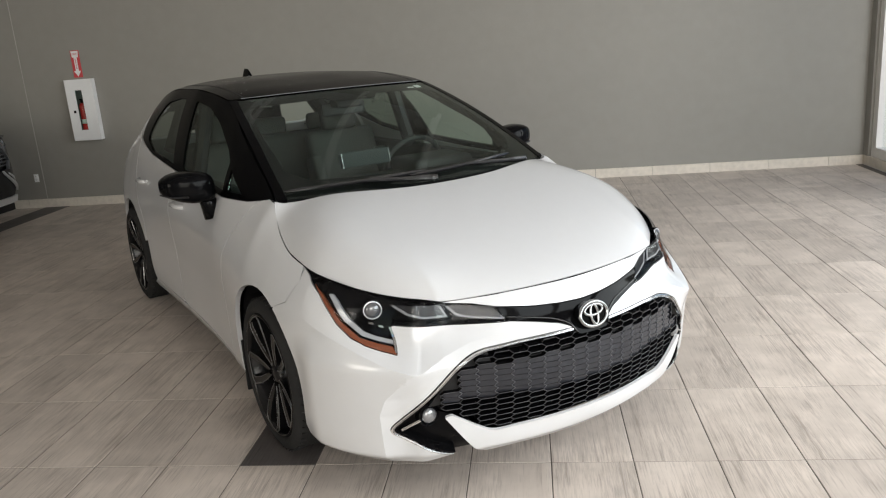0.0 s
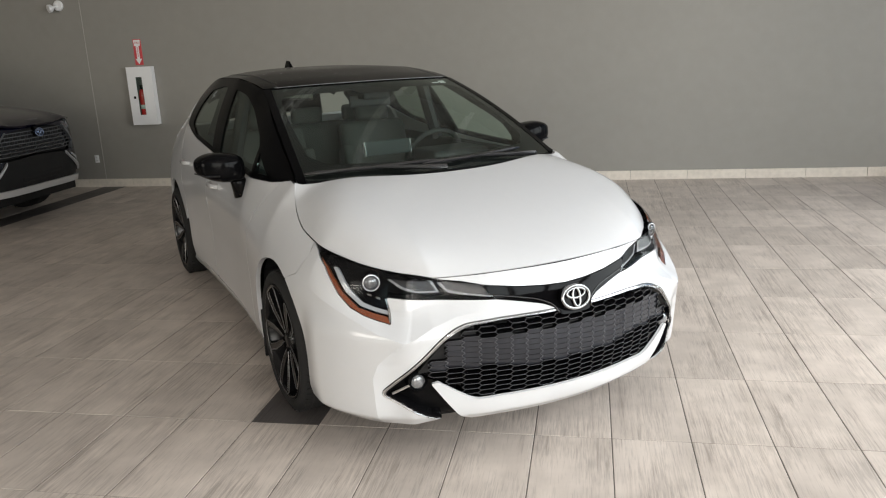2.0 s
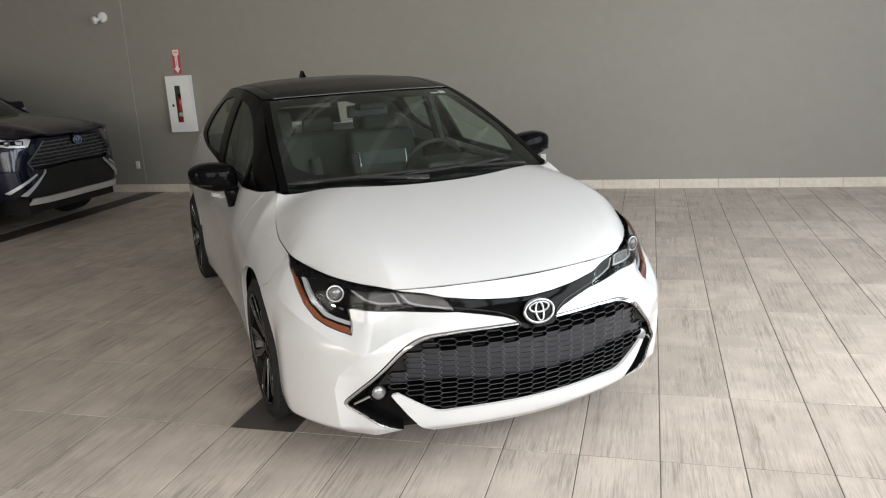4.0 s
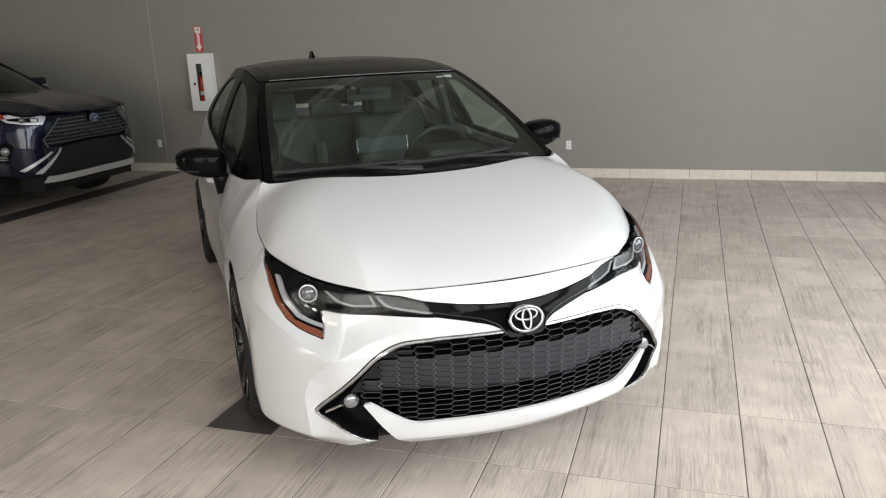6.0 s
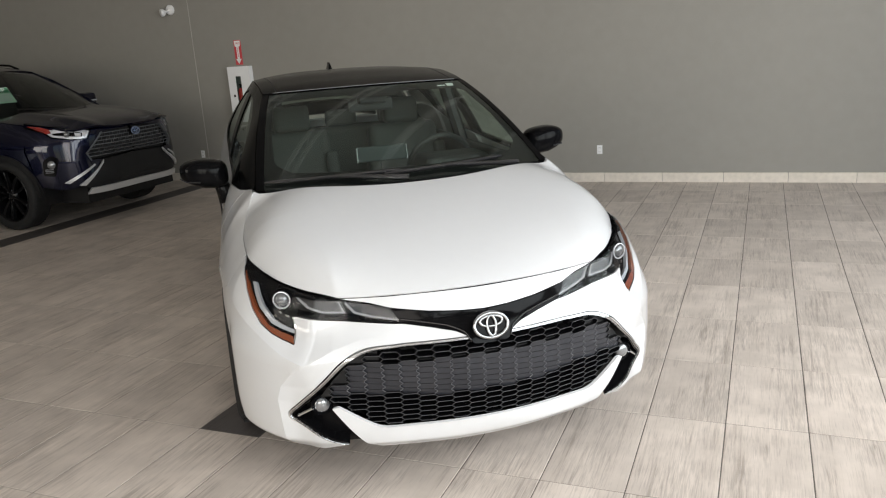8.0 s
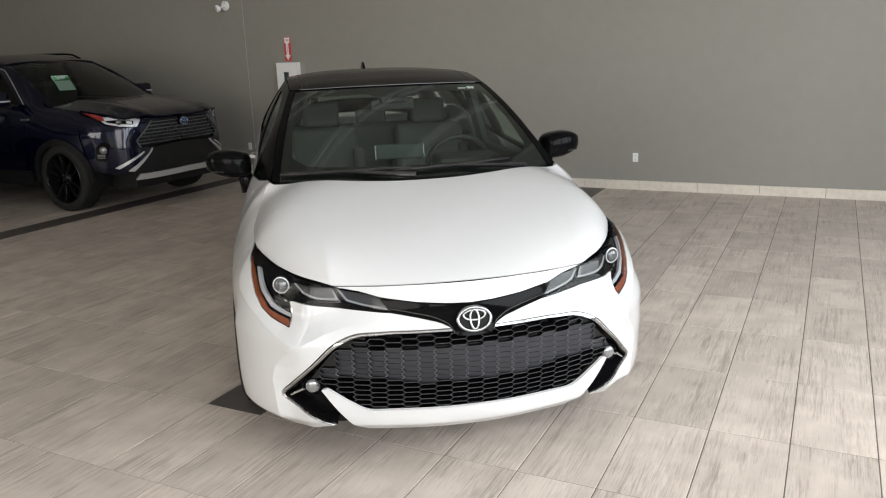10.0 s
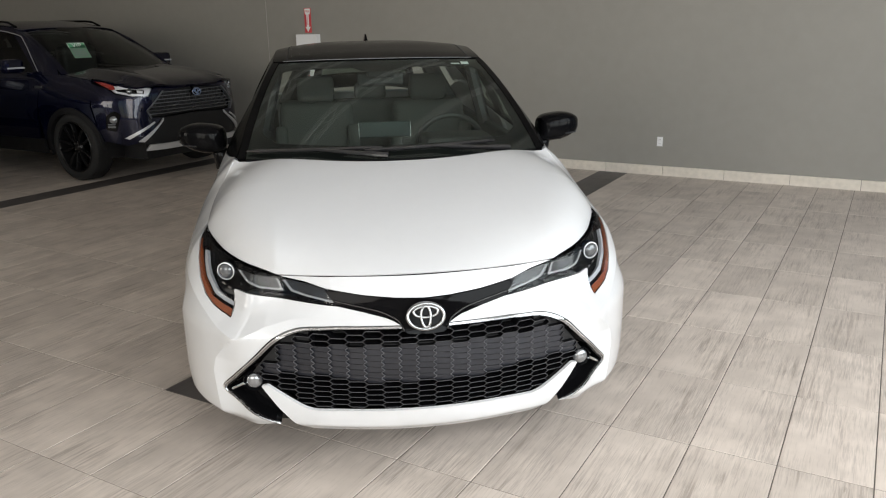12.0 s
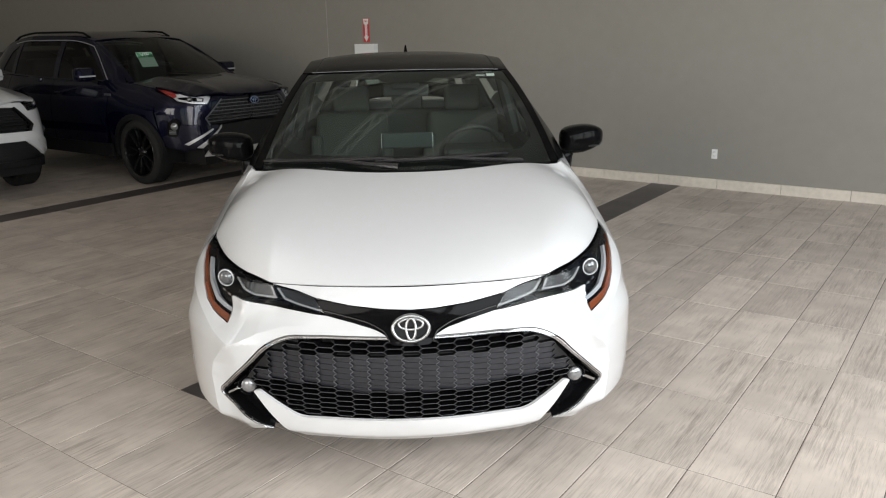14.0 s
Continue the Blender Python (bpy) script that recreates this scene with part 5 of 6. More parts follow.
for sgn in (-1, 1):
    for cy in (AXLE_F, AXLE_R):
        w = wheel(0.318, 0.225)
        w.parent = CAR
        w.matrix_local = pose(0.79 * sgn, cy - 0.008, 0.318) @ (pose(0, 0, 0, 0, 90, 0) if sgn > 0 else pose(0, 0, 0, 0, -90, 0)) @ pose(0, 0, 0, 0, 0, 10)
    for cy in (AXLE_F, AXLE_R):
        bm = bmesh.new()
        n = 20
        for j in range(n):
            a0, a1 = (radians(-10 + 200 * k / n) for k in (j, j + 1))
            q = [(0.60 * sgn, cy + 0.40 * math.cos(a), 0.33 + 0.40 * math.sin(a)) for a in (a0, a1)] + [(0.862 * sgn, cy + 0.385 * math.cos(a), 0.33 + 0.385 * math.sin(a)) for a in (a1, a0)]
            bm.faces.new([bm.verts.new(v) for v in q])
        part("arch_liner", bm, M_PLASTIC, CAR, "black wheel arch liner")
    bm = bmesh.new()
    add_box(bm, (min(0.72 * sgn, 0.89 * sgn), AXLE_F + 0.352, 0.12), (max(0.72 * sgn, 0.89 * sgn), AXLE_F + 0.364, 0.36), 0.004)
    part("mud_flap", bm, M_PLASTIC, CAR)
bm = bmesh.new()
add_box(bm, (-0.60, 0.30, 0.17), (0.60, 4.15, 0.60))
add_box(bm, (-0.80, 1.42, 0.165), (0.80, 3.12, 0.30))
add_box(bm, (-0.42, 0.17, 0.18), (0.42, 0.31, 0.25))
part("underbody", bm, M_PLASTIC, CAR, "black underbody")

# ---- cabin ----
M_SCREENBACK = mat("screen_back", (0.03, 0.036, 0.036), 0.8, vary=0.06, grain=60, spec=0.1)
def soft_box(name, lo, hi, material, parent, m=None, bevel=0.05, label=""):
    bm = bmesh.new()
    add_box(bm, lo, hi, 0.0)
    bmesh.ops.bevel(bm, geom=list(bm.edges), offset=bevel, segments=4, affect="EDGES", profile=0.6)
    if m is not None:
        bmesh.ops.transform(bm, matrix=m, verts=bm.verts)
    return part(name, bm, material, parent, label, True)


soft_box("dashboard", (-0.70, 1.14, 0.62), (0.70, 1.82, 0.925), M_DASH, CAR, bevel=0.06, label="dark padded dashboard")
soft_box("instrument_hood", (0.20, 1.55, 0.90), (0.56, 1.84, 0.985), M_DASH, CAR, bevel=0.035)
scr = new("dashboard_screen")
scr.parent = CAR
scr.matrix_local = pose(0, 1.72, 0.985, -12)
soft_box("screen_body", (-0.135, -0.014, -0.01), (0.135, 0.014, 0.072), M_SCREENBACK, scr, bevel=0.01, label="back of the upright display")
for e in (-0.1375, 0.135):
    box("chrome_edge", (e, -0.016, -0.008), (e + 0.0018, 0.016, 0.068), M_MACHINED, scr)
sw = new("steering_wheel")
sw.parent = CAR
sw.matrix_local = pose(0.37, 1.90, 0.90, -68)
bm = bmesh.new()
tube(bm, [(0.182 * math.cos(a), 0.182 * math.sin(a), 0) for a in np.linspace(0, 2 * math.pi, 40, endpoint=False)], 0.015, 8, True)
part("wheel_rim", bm, M_DASH, sw, "", True)
soft_box("wheel_boss", (-0.08, -0.06, -0.03), (0.08, 0.05, 0.02), M_DASH, sw, bevel=0.02)
for a in ((-0.175, 0.0), (0.175, 0.0)):
    bm = bmesh.new()
    tube(bm, [(a[0] * 0.4, 0, 0), (a[0], 0.0, 0)], 0.013, 8)
    part("wheel_spoke", bm, M_LAMPGREY, sw)
for sx0 in (-0.37, 0.37):
    seat = new("front_seat")
    seat.parent = CAR
    seat.matrix_local = pose(sx0, 2.25, 0.0)
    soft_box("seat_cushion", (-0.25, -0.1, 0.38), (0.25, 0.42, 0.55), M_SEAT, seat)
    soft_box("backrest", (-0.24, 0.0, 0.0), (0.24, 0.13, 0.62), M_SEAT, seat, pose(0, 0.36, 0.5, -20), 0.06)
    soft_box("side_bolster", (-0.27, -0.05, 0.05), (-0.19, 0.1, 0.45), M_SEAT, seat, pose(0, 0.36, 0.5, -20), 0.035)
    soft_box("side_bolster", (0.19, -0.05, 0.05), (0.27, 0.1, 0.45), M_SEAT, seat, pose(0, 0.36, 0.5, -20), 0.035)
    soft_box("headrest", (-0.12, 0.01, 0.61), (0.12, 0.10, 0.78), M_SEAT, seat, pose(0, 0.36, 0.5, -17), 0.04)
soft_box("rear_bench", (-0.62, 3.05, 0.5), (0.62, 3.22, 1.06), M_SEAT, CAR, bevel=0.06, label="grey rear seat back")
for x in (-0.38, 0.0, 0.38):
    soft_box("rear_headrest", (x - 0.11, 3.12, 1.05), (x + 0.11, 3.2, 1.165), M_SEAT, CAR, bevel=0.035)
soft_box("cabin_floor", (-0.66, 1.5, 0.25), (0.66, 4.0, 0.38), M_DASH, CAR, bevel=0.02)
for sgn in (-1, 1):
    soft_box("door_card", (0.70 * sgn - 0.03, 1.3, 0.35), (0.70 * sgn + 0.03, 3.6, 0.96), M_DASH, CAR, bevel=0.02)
    bm = bmesh.new()
    tube(bm, [(0.68 * sgn, 2.46, 0.95), (0.57 * sgn, 2.46, 1.36)], 0.04, 8)
    part("door_pillar", bm, M_PLASTIC, CAR)
    bm = bmesh.new()
    tube(bm, [(0.60 * sgn, 3.40, 1.0), (0.46 * sgn, 3.48, 1.26)], 0.06, 8)
    part("rear_pillar", bm, M_DASH, CAR)
    soft_box("sun_visor", (0.32 * sgn - 0.17, 1.98, 1.335), (0.32 * sgn + 0.17, 2.12, 1.355), M_LINING, CAR, bevel=0.008)
soft_box("rear_header", (-0.50, 3.74, 1.235), (0.50, 3.84, 1.335), M_LINING, CAR, bevel=0.02)
hl = np.array([(-0.5, 2.1), (0.5, 2.1), (0.5, 3.85), (-0.5, 3.85)])
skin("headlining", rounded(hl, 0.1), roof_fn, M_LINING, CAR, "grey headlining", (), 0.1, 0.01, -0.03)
bm = bmesh.new()
add_box(bm, (-0.125, 1.93, 1.23), (0.125, 1.955, 1.30), 0.012)
tube(bm, [(0, 1.93, 1.30), (0, 1.95, 1.352)], 0.012, 8)
part("interior_mirror", bm, M_PLASTIC, CAR, "black interior mirror")
bm = bmesh.new()
add_box(bm, (-0.075, 1.84, 1.275), (0.075, 1.95, 1.315), 0.012)
part("sensor_cover", bm, M_PLASTIC, CAR)
bm = bmesh.new()
for x0, w, u0, u1 in ((0.385, 0.05, 0.905, 0.922), (0.445, 0.045, 0.90, 0.942)):
    q = [wind_fn(np.array([x]), np.array([u]), -0.003)[0] for x, u in ((x0, u0), (x0 + w, u0), (x0 + w, u1), (x0, u1))]
    bm.faces.new([bm.verts.new(v) for v in q])
part("windscreen_sticker", bm, M_WHITE, CAR, "small white sticker inside the windscreen")
# door handles
for sgn in (-1, 1):
    for y, z in ((2.30, 0.83), (3.20, 0.865)):
        p0 = shell(np.array([shell.of_y(y)]), np.array([z]))[0][0]
        bm = bmesh.new()
        tube(bm, [(sgn * (p0 - 0.004), y - 0.1, z), (sgn * (p0 + 0.022), y - 0.06, z), (sgn * (p0 + 0.024), y + 0.05, z), (sgn * (p0 - 0.004), y + 0.1, z)], [0.012, 0.014, 0.014, 0.012], 8)
        part("door_handle", bm, M_PEARL, CAR, "", True)

# ---- the parked sport utility vehicles ----
M_SUVGLASS = glass("dark_privacy_glass", (0.14, 0.155, 0.15), ior=1.5)
M_SUVSCREEN = glass("green_tinted_windscreen", (0.5, 0.57, 0.53), ior=1.5)
M_SLAT = mat("satin_silver_slat", (0.17, 0.178, 0.19), 0.3, 0.7, vary=0.08, grain=60)
M_SILVER = mat("silver_skid_paint", (0.55, 0.56, 0.57), 0.35, 0.5, vary=0.06, grain=60)
M_REDLAMP = mat("red_amber_reflector", (0.32, 0.03, 0.02), 0.25, coat=0.8, vary=0.08, grain=60)
M_BLUEBADGE = mat("blue_chrome_badge", (0.27, 0.34, 0.5), 0.15, 0.8, vary=0.05, grain=60)
shell2 = Skirt(
    [(0, 0.05), (0.3, 0.062), (0.5, 0.09), (0.64, 0.15), (0.74, 0.24), (0.81, 0.36), (0.86, 0.52), (0.89, 0.72), (0.905, 0.95), (0.905, 1.3), (0.895, 2.0), (0.90, 3.0), (0.91, 3.5), (0.88, 3.95), (0.75, 4.2), (0.4, 4.28), (0, 4.3)],
    [
        (("x", 0.0), [(0.2, 0.10), (0.30, 0.03), (0.45, 0.015), (0.6, 0.04), (0.68, 0.07), (0.72, 0.05), (0.8, 0.03), (0.92, 0.035), (0.99, 0.06), (1.03, 0.10), (1.1, 0.2)]),
        (("x", 0.45), [(0.2, 0.10), (0.30, 0.03), (0.45, 0.015), (0.6, 0.04), (0.7, 0.05), (0.8, 0.03), (0.92, 0.035), (0.98, 0.06), (1.02, 0.10), (1.1, 0.2)]),
        (("x", 0.72), [(0.2, 0.10), (0.35, 0.03), (0.5, 0.0), (0.65, 0.0), (0.78, 0.01), (0.9, 0.025), (0.98, 0.06), (1.02, 0.10), (1.1, 0.2)]),
        (("y", 0.55), [(0.2, 0.08), (0.4, 0.02), (0.6, 0), (0.8, 0.0), (0.9, 0.02), (0.98, 0.055), (1.04, 0.11), (1.1, 0.2)]),
        (("y", 0.95), [(0.2, 0.05), (0.4, 0.01), (0.6, 0), (0.8, 0.004), (0.92, 0.03), (1.02, 0.075), (1.08, 0.13), (1.13, 0.2)]),
        (("y", 1.4), [(0.2, 0.06), (0.35, 0.03), (0.5, 0.015), (0.7, 0), (0.9, 0.01), (1.0, 0.03), (1.1, 0.06), (1.2, 0.11)]),
        (("y", 3.0), [(0.2, 0.06), (0.35, 0.03), (0.5, 0.015), (0.7, 0), (0.9, 0.01), (1.0, 0.03), (1.1, 0.06), (1.2, 0.11)]),
        (("y", 4.3), [(0.2, 0.1), (0.5, 0), (0.9, 0.02), (1.2, 0.12)]),
    ],
)
h2_mid = table((0.08, 0.985), (0.13, 1.02), (0.25, 1.06), (0.5, 1.105), (0.9, 1.147), (1.2, 1.17))
h2_x = table((0.0, 0.5), (0.1, 0.60), (0.25, 0.70), (0.5, 0.755), (0.8, 0.775), (1.2, 0.77))
h2_z = table((0.0, 0.965), (0.12, 0.975), (0.25, 0.993), (0.5, 1.028), (0.8, 1.065), (1.2, 1.115))
rx2 = table((1.05, 0.76), (1.4, 0.70), (1.95, 0.60), (2.4, 0.60), (3.2, 0.60), (3.8, 0.57), (4.2, 0.55))
rz2 = table((1.05, 1.07), (1.4, 1.28), (1.95, 1.565), (2.4, 1.625), (3.2, 1.63), (3.8, 1.56), (4.1, 1.44))
rm2 = table((1.8, 1.57), (1.9, 1.60), (2.4, 1.675), (3.2, 1.685), (3.8, 1.62), (4.1, 1.53))
belt2 = table((1.0, 1.09), (1.4, 1.10), (2.4, 1.12), (3.4, 1.16), (4.4, 1.22))


def g2(x, z):
    s = np.linspace(0, 1.4, 500)
    w = np.maximum.accumulate(shell2(s, np.full(500, float(z)))[:, 0])
    return float(np.interp(abs(x), w + 1e-7 * np.arange(500), s)) * (1 if x >= 0 else -1)


def hood2(x, y, lift=0.0):
    m = h2_mid(y)
    ridge = 0.02 * np.exp(-(((np.abs(x) - 0.46) / 0.09) ** 2))
    return np.stack([x, y - 0.2 * lift, m - (m - h2_z(y)) * (np.abs(x) / h2_x(y)) ** 3 + ridge + lift], -1)


def roof2(x, y, lift=0.0):
    m = rm2(y)
    return np.stack([x, y, m - (m - rz2(y)) * (np.abs(x) / rx2(y)) ** 3 + lift], -1)


def wind2(x, u, lift=0.0):
    yb, yt = 1.0 + 0.16 * (np.abs(x) / 0.74) ** 2, 1.86 + 0.09 * (np.abs(x) / 0.6) ** 2
    return np.stack([x, yb + (yt - yb) * u - 0.5 * lift, 1.135 - 0.03 * (np.abs(x) / 0.74) ** 2 + (0.455 - 0.02 * (np.abs(x) / 0.6) ** 2) * u + 0.12 * u * (1 - u) + 0.8 * lift], -1)


def side2(y, z, lift=0.0):
    a = np.abs(y)
    zb = belt2(a)
    xb = shell2(shell2.of_y(a), zb)[:, 0]
    w = (z - zb) / np.maximum(rz2(a) - zb, 0.02)
    return np.stack([np.sign(y) * (xb + (rx2(a) - xb) * (0.7 * w + 0.3 * w * np.abs(w)) + lift), a, z], -1)


LONG = 1.06


def suv(label, paint, trim, where, hybrid):
    car = tagged(new("sport_utility_vehicle"), label, "car", "parked utility vehicles")
    car.matrix_world = where @ Matrix.Diagonal((1, LONG, 1, 1))

    def fr(pts, step=0.03):
        return rounded(mirrored([(g2(p[0], p[1]), *p[1:]) for p in pts]), step)

    def one(pts, sgn, step=0.03):
        return rounded([(g2(p[0], p[1]), *p[1:]) for p in pts], step) * [sgn, 1]

    def fl(pts, sgn, step=0.04):
        return rounded([(float(shell2.of_y(p[0])), *p[1:]) for p in pts], step) * [sgn, 1]

    sy_ = np.linspace(0.12, 1.1, 14)
    hh = [(x, 0.07 + 0.05 * (x / 0.55) ** 2) for x in np.linspace(0, 0.5, 8)] + [(float(h2_x(y)) - 0.003, y) for y in sy_[1:]] + [(x, 0.97 + 0.13 * (x / 0.77) ** 2) for x in np.linspace(0.74, 0, 10)]
    skin("hood", np.array(hh + [(-a, b) for a, b in reversed(hh[1:-1])]), hood2, paint, car, "", (), 0.06, 0.02)
    # front: bumper cover with grille opening, black lower part, silver skid
    corner = [(float(shell2.of_y(y)), z) for y, z in ((0.70, 1.035), (0.63, 0.9), (0.60, 0.72), (0.575, 0.6), (0.555, 0.45))]
    top = [(0.0, 0.985), (0.3, 0.983), (0.5, 0.972), (0.515, 0.957), (0.560, 0.883), (0.70, 0.892), (0.782, 0.920), (0.79, 0.97)]
    foot = [(0.76, 0.40), (0.70, 0.42), (0.445, 0.662), (0.557, 0.674), (0.592, 0.745), (0.41, 0.93), (0.0, 0.965)]
    gz = lambda pts: [(g2(p[0], p[1]), p[1]) for p in pts]
    skin("front_bumper", rounded(mirrored(gz(top) + corner + gz(foot)), 0.03), shell2, paint, car, "", (), 0.04, 0.02)
    skin("grille_recess", fr([(0.0, 0.96), (0.41, 0.925), (0.59, 0.745), (0.555, 0.672), (0.0, 0.685)]), shell2, M_DARKBOX, car, "", (), 0.06, -0.03, -0.05)
    for k in range(7):
        z = 0.705 + k * 0.036
        w = min(0.555 + 0.03 * (z - 0.69) / 0.055, 0.58 - 0.17 * (z - 0.745) / 0.18)
        skin("grille_slat", fr([(0.0, z + 0.004), (w, z + 0.004), (w + 0.002, z - 0.004), (0.0, z - 0.004)], 0.05), shell2, trim, car, "", (), 0.06, 0.02, -0.008 + 0.006 * math.sin(k))
    for k in range(6 if hybrid else 0):
        z = 0.723 + k * 0.036
        for j in range(-5, 6):
            xm = (j + (0.5 if k % 2 else 0)) * 0.095
            if abs(xm) > 0.5 - 0.35 * max(0, z - 0.75):
                continue
            for e in (-0.036, 0.028):
                bm = bmesh.new()
                qa, qb = (shell2(np.array([g2(xm + e + d, zz)]), np.array([zz]), -0.012)[0] for d, zz in ((0, z - 0.013), (0.008, z + 0.013)))
                tube(bm, [qa, qb], 0.003, 5)
                part("grille_link", bm, M_RIB, car)
    skin("lower_grille", fr([(0.0, 0.678), (0.43, 0.655), (0.69, 0.425), (0.60, 0.397), (0.0, 0.405)]), shell2, M_PLASTIC, car, "black lower grille", (), 0.06, 0.03, -0.01)
    # dark strips laid over the lower grille, shade of slots as colour
    for z in (0.44, 0.475, 0.51):
        skin("intake_slot_shade", fr([(0.0, z + 0.01), (0.3, z + 0.01), (0.3, z - 0.01), (0.0, z - 0.01)], 0.06), shell2, M_DARKBOX, car, "", (), 0.06, 0.01, -0.006)
    skin("skid_plate", fr([(0.0, 0.405), (0.605, 0.395), (0.635, 0.335), (0.0, 0.345)]), shell2, M_SILVER if hybrid else M_PLASTIC, car, "silver skid plate" if hybrid else "", (), 0.05, 0.03, 0.012)
    if not hybrid:
        skin("bumper_band", fr([(0.0, 0.69), (0.57, 0.68), (0.79, 0.53), (0.78, 0.43), (0.62, 0.585), (0.0, 0.60)]), shell2, paint, car, "white band between the grilles", (), 0.05, 0.03, 0.016)
    bm = bmesh.new()
    oval(bm, 0, 0, 0.055, 0.039, 0.006, 28)
    oval(bm, 0, 0.012, 0.038, 0.018, 0.005, 20)
    oval(bm, 0, 0, 0.015, 0.036, 0.005, 20)
    bmesh.ops.transform(bm, matrix=pose(0, 0.055, 0.90, 84), verts=bm.verts)
    part("emblem", bm, M_BLUEBADGE, car, "blue and silver oval badge")
    bm = bmesh.new()
    lathe(bm, [(0.056, -0.03), (0.056, 0.0), (0.001, 0.0)], 24, pose(0, 0.060, 0.90, 84) @ Matrix.Diagonal((1, 0.72, 1, 1)))
    part("emblem_backing", bm, M_BLACK, car)
    for sgn in (-1, 1):
        skin("chrome_trim", one([(0.43, 0.662), (0.47, 0.618), (0.70, 0.438), (0.655, 0.43), (0.44, 0.63)], sgn), shell2, M_SILVER if hybrid else paint, car, "silver blade beside the lower grille", (), 0.03, 0.02, 0.016)
        skin("chrome_trim", one([(0.535, 0.632), (0.78, 0.476), (0.755, 0.462), (0.525, 0.618)], sgn), shell2, M_SILVER if hybrid else paint, car, "", (), 0.03, 0.02, 0.004)
        lamp = new("headlight")
        lamp.parent = car
        out = [(0.508, 0.963), (0.565, 0.888), (0.70, 0.897), (0.778, 0.925), (0.786, 0.975), (0.768, 1.055), (0.752, 1.026), (0.70, 1.0), (0.60, 0.98)]
        skin("housing", one(out, sgn, 0.02), shell2, M_HEADSILVER if hybrid else M_BLACK, lamp, "", (), 0.03, -0.02, -0.02)
        skin("lens", one(out, sgn, 0.02), shell2, M_CLEAR, lamp, "clear lens", (), 0.03, 0.003, 0.003)
        if hybrid:
            skin("side_reflector", one([(0.784, 0.964), (0.786, 0.978), (0.770, 1.046), (0.758, 1.028), (0.750, 1.004), (0.762, 0.972)], sgn, 0.02), shell2, M_REDLAMP, lamp, "red-amber side reflector", (), 0.03, 0.01, -0.004)
        for strip_out, lab in (([(0.522, 0.955), (0.569, 0.894), (0.70, 0.904), (0.772, 0.930), (0.772, 0.944), (0.70, 0.919), (0.577, 0.908), (0.54, 0.955)], "pale lower light guide"),
                               ([(0.555, 0.968), (0.60, 0.962), (0.70, 0.978), (0.738, 0.995), (0.735, 1.004), (0.69, 0.99), (0.60, 0.975)], "pale upper light guide"),
                               ([(0.60, 0.945), (0.61, 0.922), (0.65, 0.928), (0.645, 0.956)], "bright reflector cell")):
            if hybrid and "cell" in lab:
                skin("dark_bezel", one([(0.585, 0.950), (0.60, 0.915), (0.69, 0.925), (0.765, 0.947), (0.765, 0.963), (0.71, 0.968), (0.62, 0.958)], sgn, 0.02), shell2, M_BLACK, lamp, "dark bezel round the projector", (), 0.03, 0.004, -0.012)
            skin("light_guide", one(strip_out, sgn, 0.02), shell2, M_HEADSILVER if hybrid else M_LAMPGREY, lamp, lab, (), 0.03, 0.01, -0.006)
        bm = bmesh.new()
        lathe(bm, [(0.03, -0.02), (0.03, 0.0), (0.015, 0.012), (0.001, 0.014)], 18, pose(0.70 * sgn, 0.25, 0.945, 90, 0, 30 * sgn))
        part("projector", bm, M_LENSBALL, lamp, "", True)
        skin("fog_recess", one([(0.785, 0.72, 0.02), (0.815, 0.76, 0.03), (0.845, 0.70, 0.03), (0.848, 0.56, 0.02), (0.812, 0.545, 0.02)], sgn), shell2, M_BLACK, car, "black fog lamp recess", (), 0.03, 0.01, 0.004)
        q = shell2(np.array([g2(0.818, 0.665)]), np.array([0.665]), 0.006)[0]
        bm = bmesh.new()
        lathe(bm, [(0.042, -0.02), (0.042, 0.0), (0.03, 0.012), (0.001, 0.016)], 20, pose(q[0] * sgn, q[1], q[2], 90, 0, 40 * sgn))
        part("fog_lamp", bm, M_FOG, car, "round fog lamp", True)
        for j, fz in enumerate((0.585, 0.60, 0.615)):
            skin("fog_fin", one([(0.815, fz), (0.842, fz), (0.842, fz + 0.006), (0.815, fz + 0.006)], sgn), shell2, M_SLAT, car, "", (), 0.03, 0.004, 0.006)
        skin("grille_frame", one([(0.40, 0.938), (0.418, 0.938), (0.606, 0.746), (0.565, 0.664), (0.553, 0.670), (0.588, 0.745)], sgn), shell2, M_SLAT if hybrid else M_PLASTIC, car, "satin frame at the side of the grille", (), 0.03, 0.03, 0.008)
        # flank
        ax, ar, rr = 0.94, 3.63, 0.42
        fender_ = [(0.60, 0.985)] + [(y, float(h2_z(y)) - 0.003) for y in np.linspace(0.7, 1.1, 6)] + [(1.16, 1.10), (1.35, 1.098), (1.42, 0.8), (1.42, 0.42)] + [(ax + rr * math.cos(a), 0.36 + rr * math.sin(a)) for a in np.linspace(0.15, 2.6, 14)] + [(0.64, 0.8)]
        skin("front_fender", fl(fender_, sgn), shell2, paint, car, "", (), 0.06, 0.02)
        skin("front_door", fl([(1.356, 1.098), (1.9, 1.106), (2.5, 1.118), (2.55, 0.8), (2.55, 0.42), (1.51, 0.42), (1.43, 0.8)], sgn), shell2, paint, car, "", (), 0.07, 0.02)
        skin("rear_door", fl([(2.508, 1.118), (3.0, 1.14), (3.45, 1.158), (3.5, 0.95), (3.3, 0.75), (3.25, 0.42), (2.558, 0.42), (2.558, 0.8)], sgn), shell2, paint, car, "", (), 0.07, 0.02)
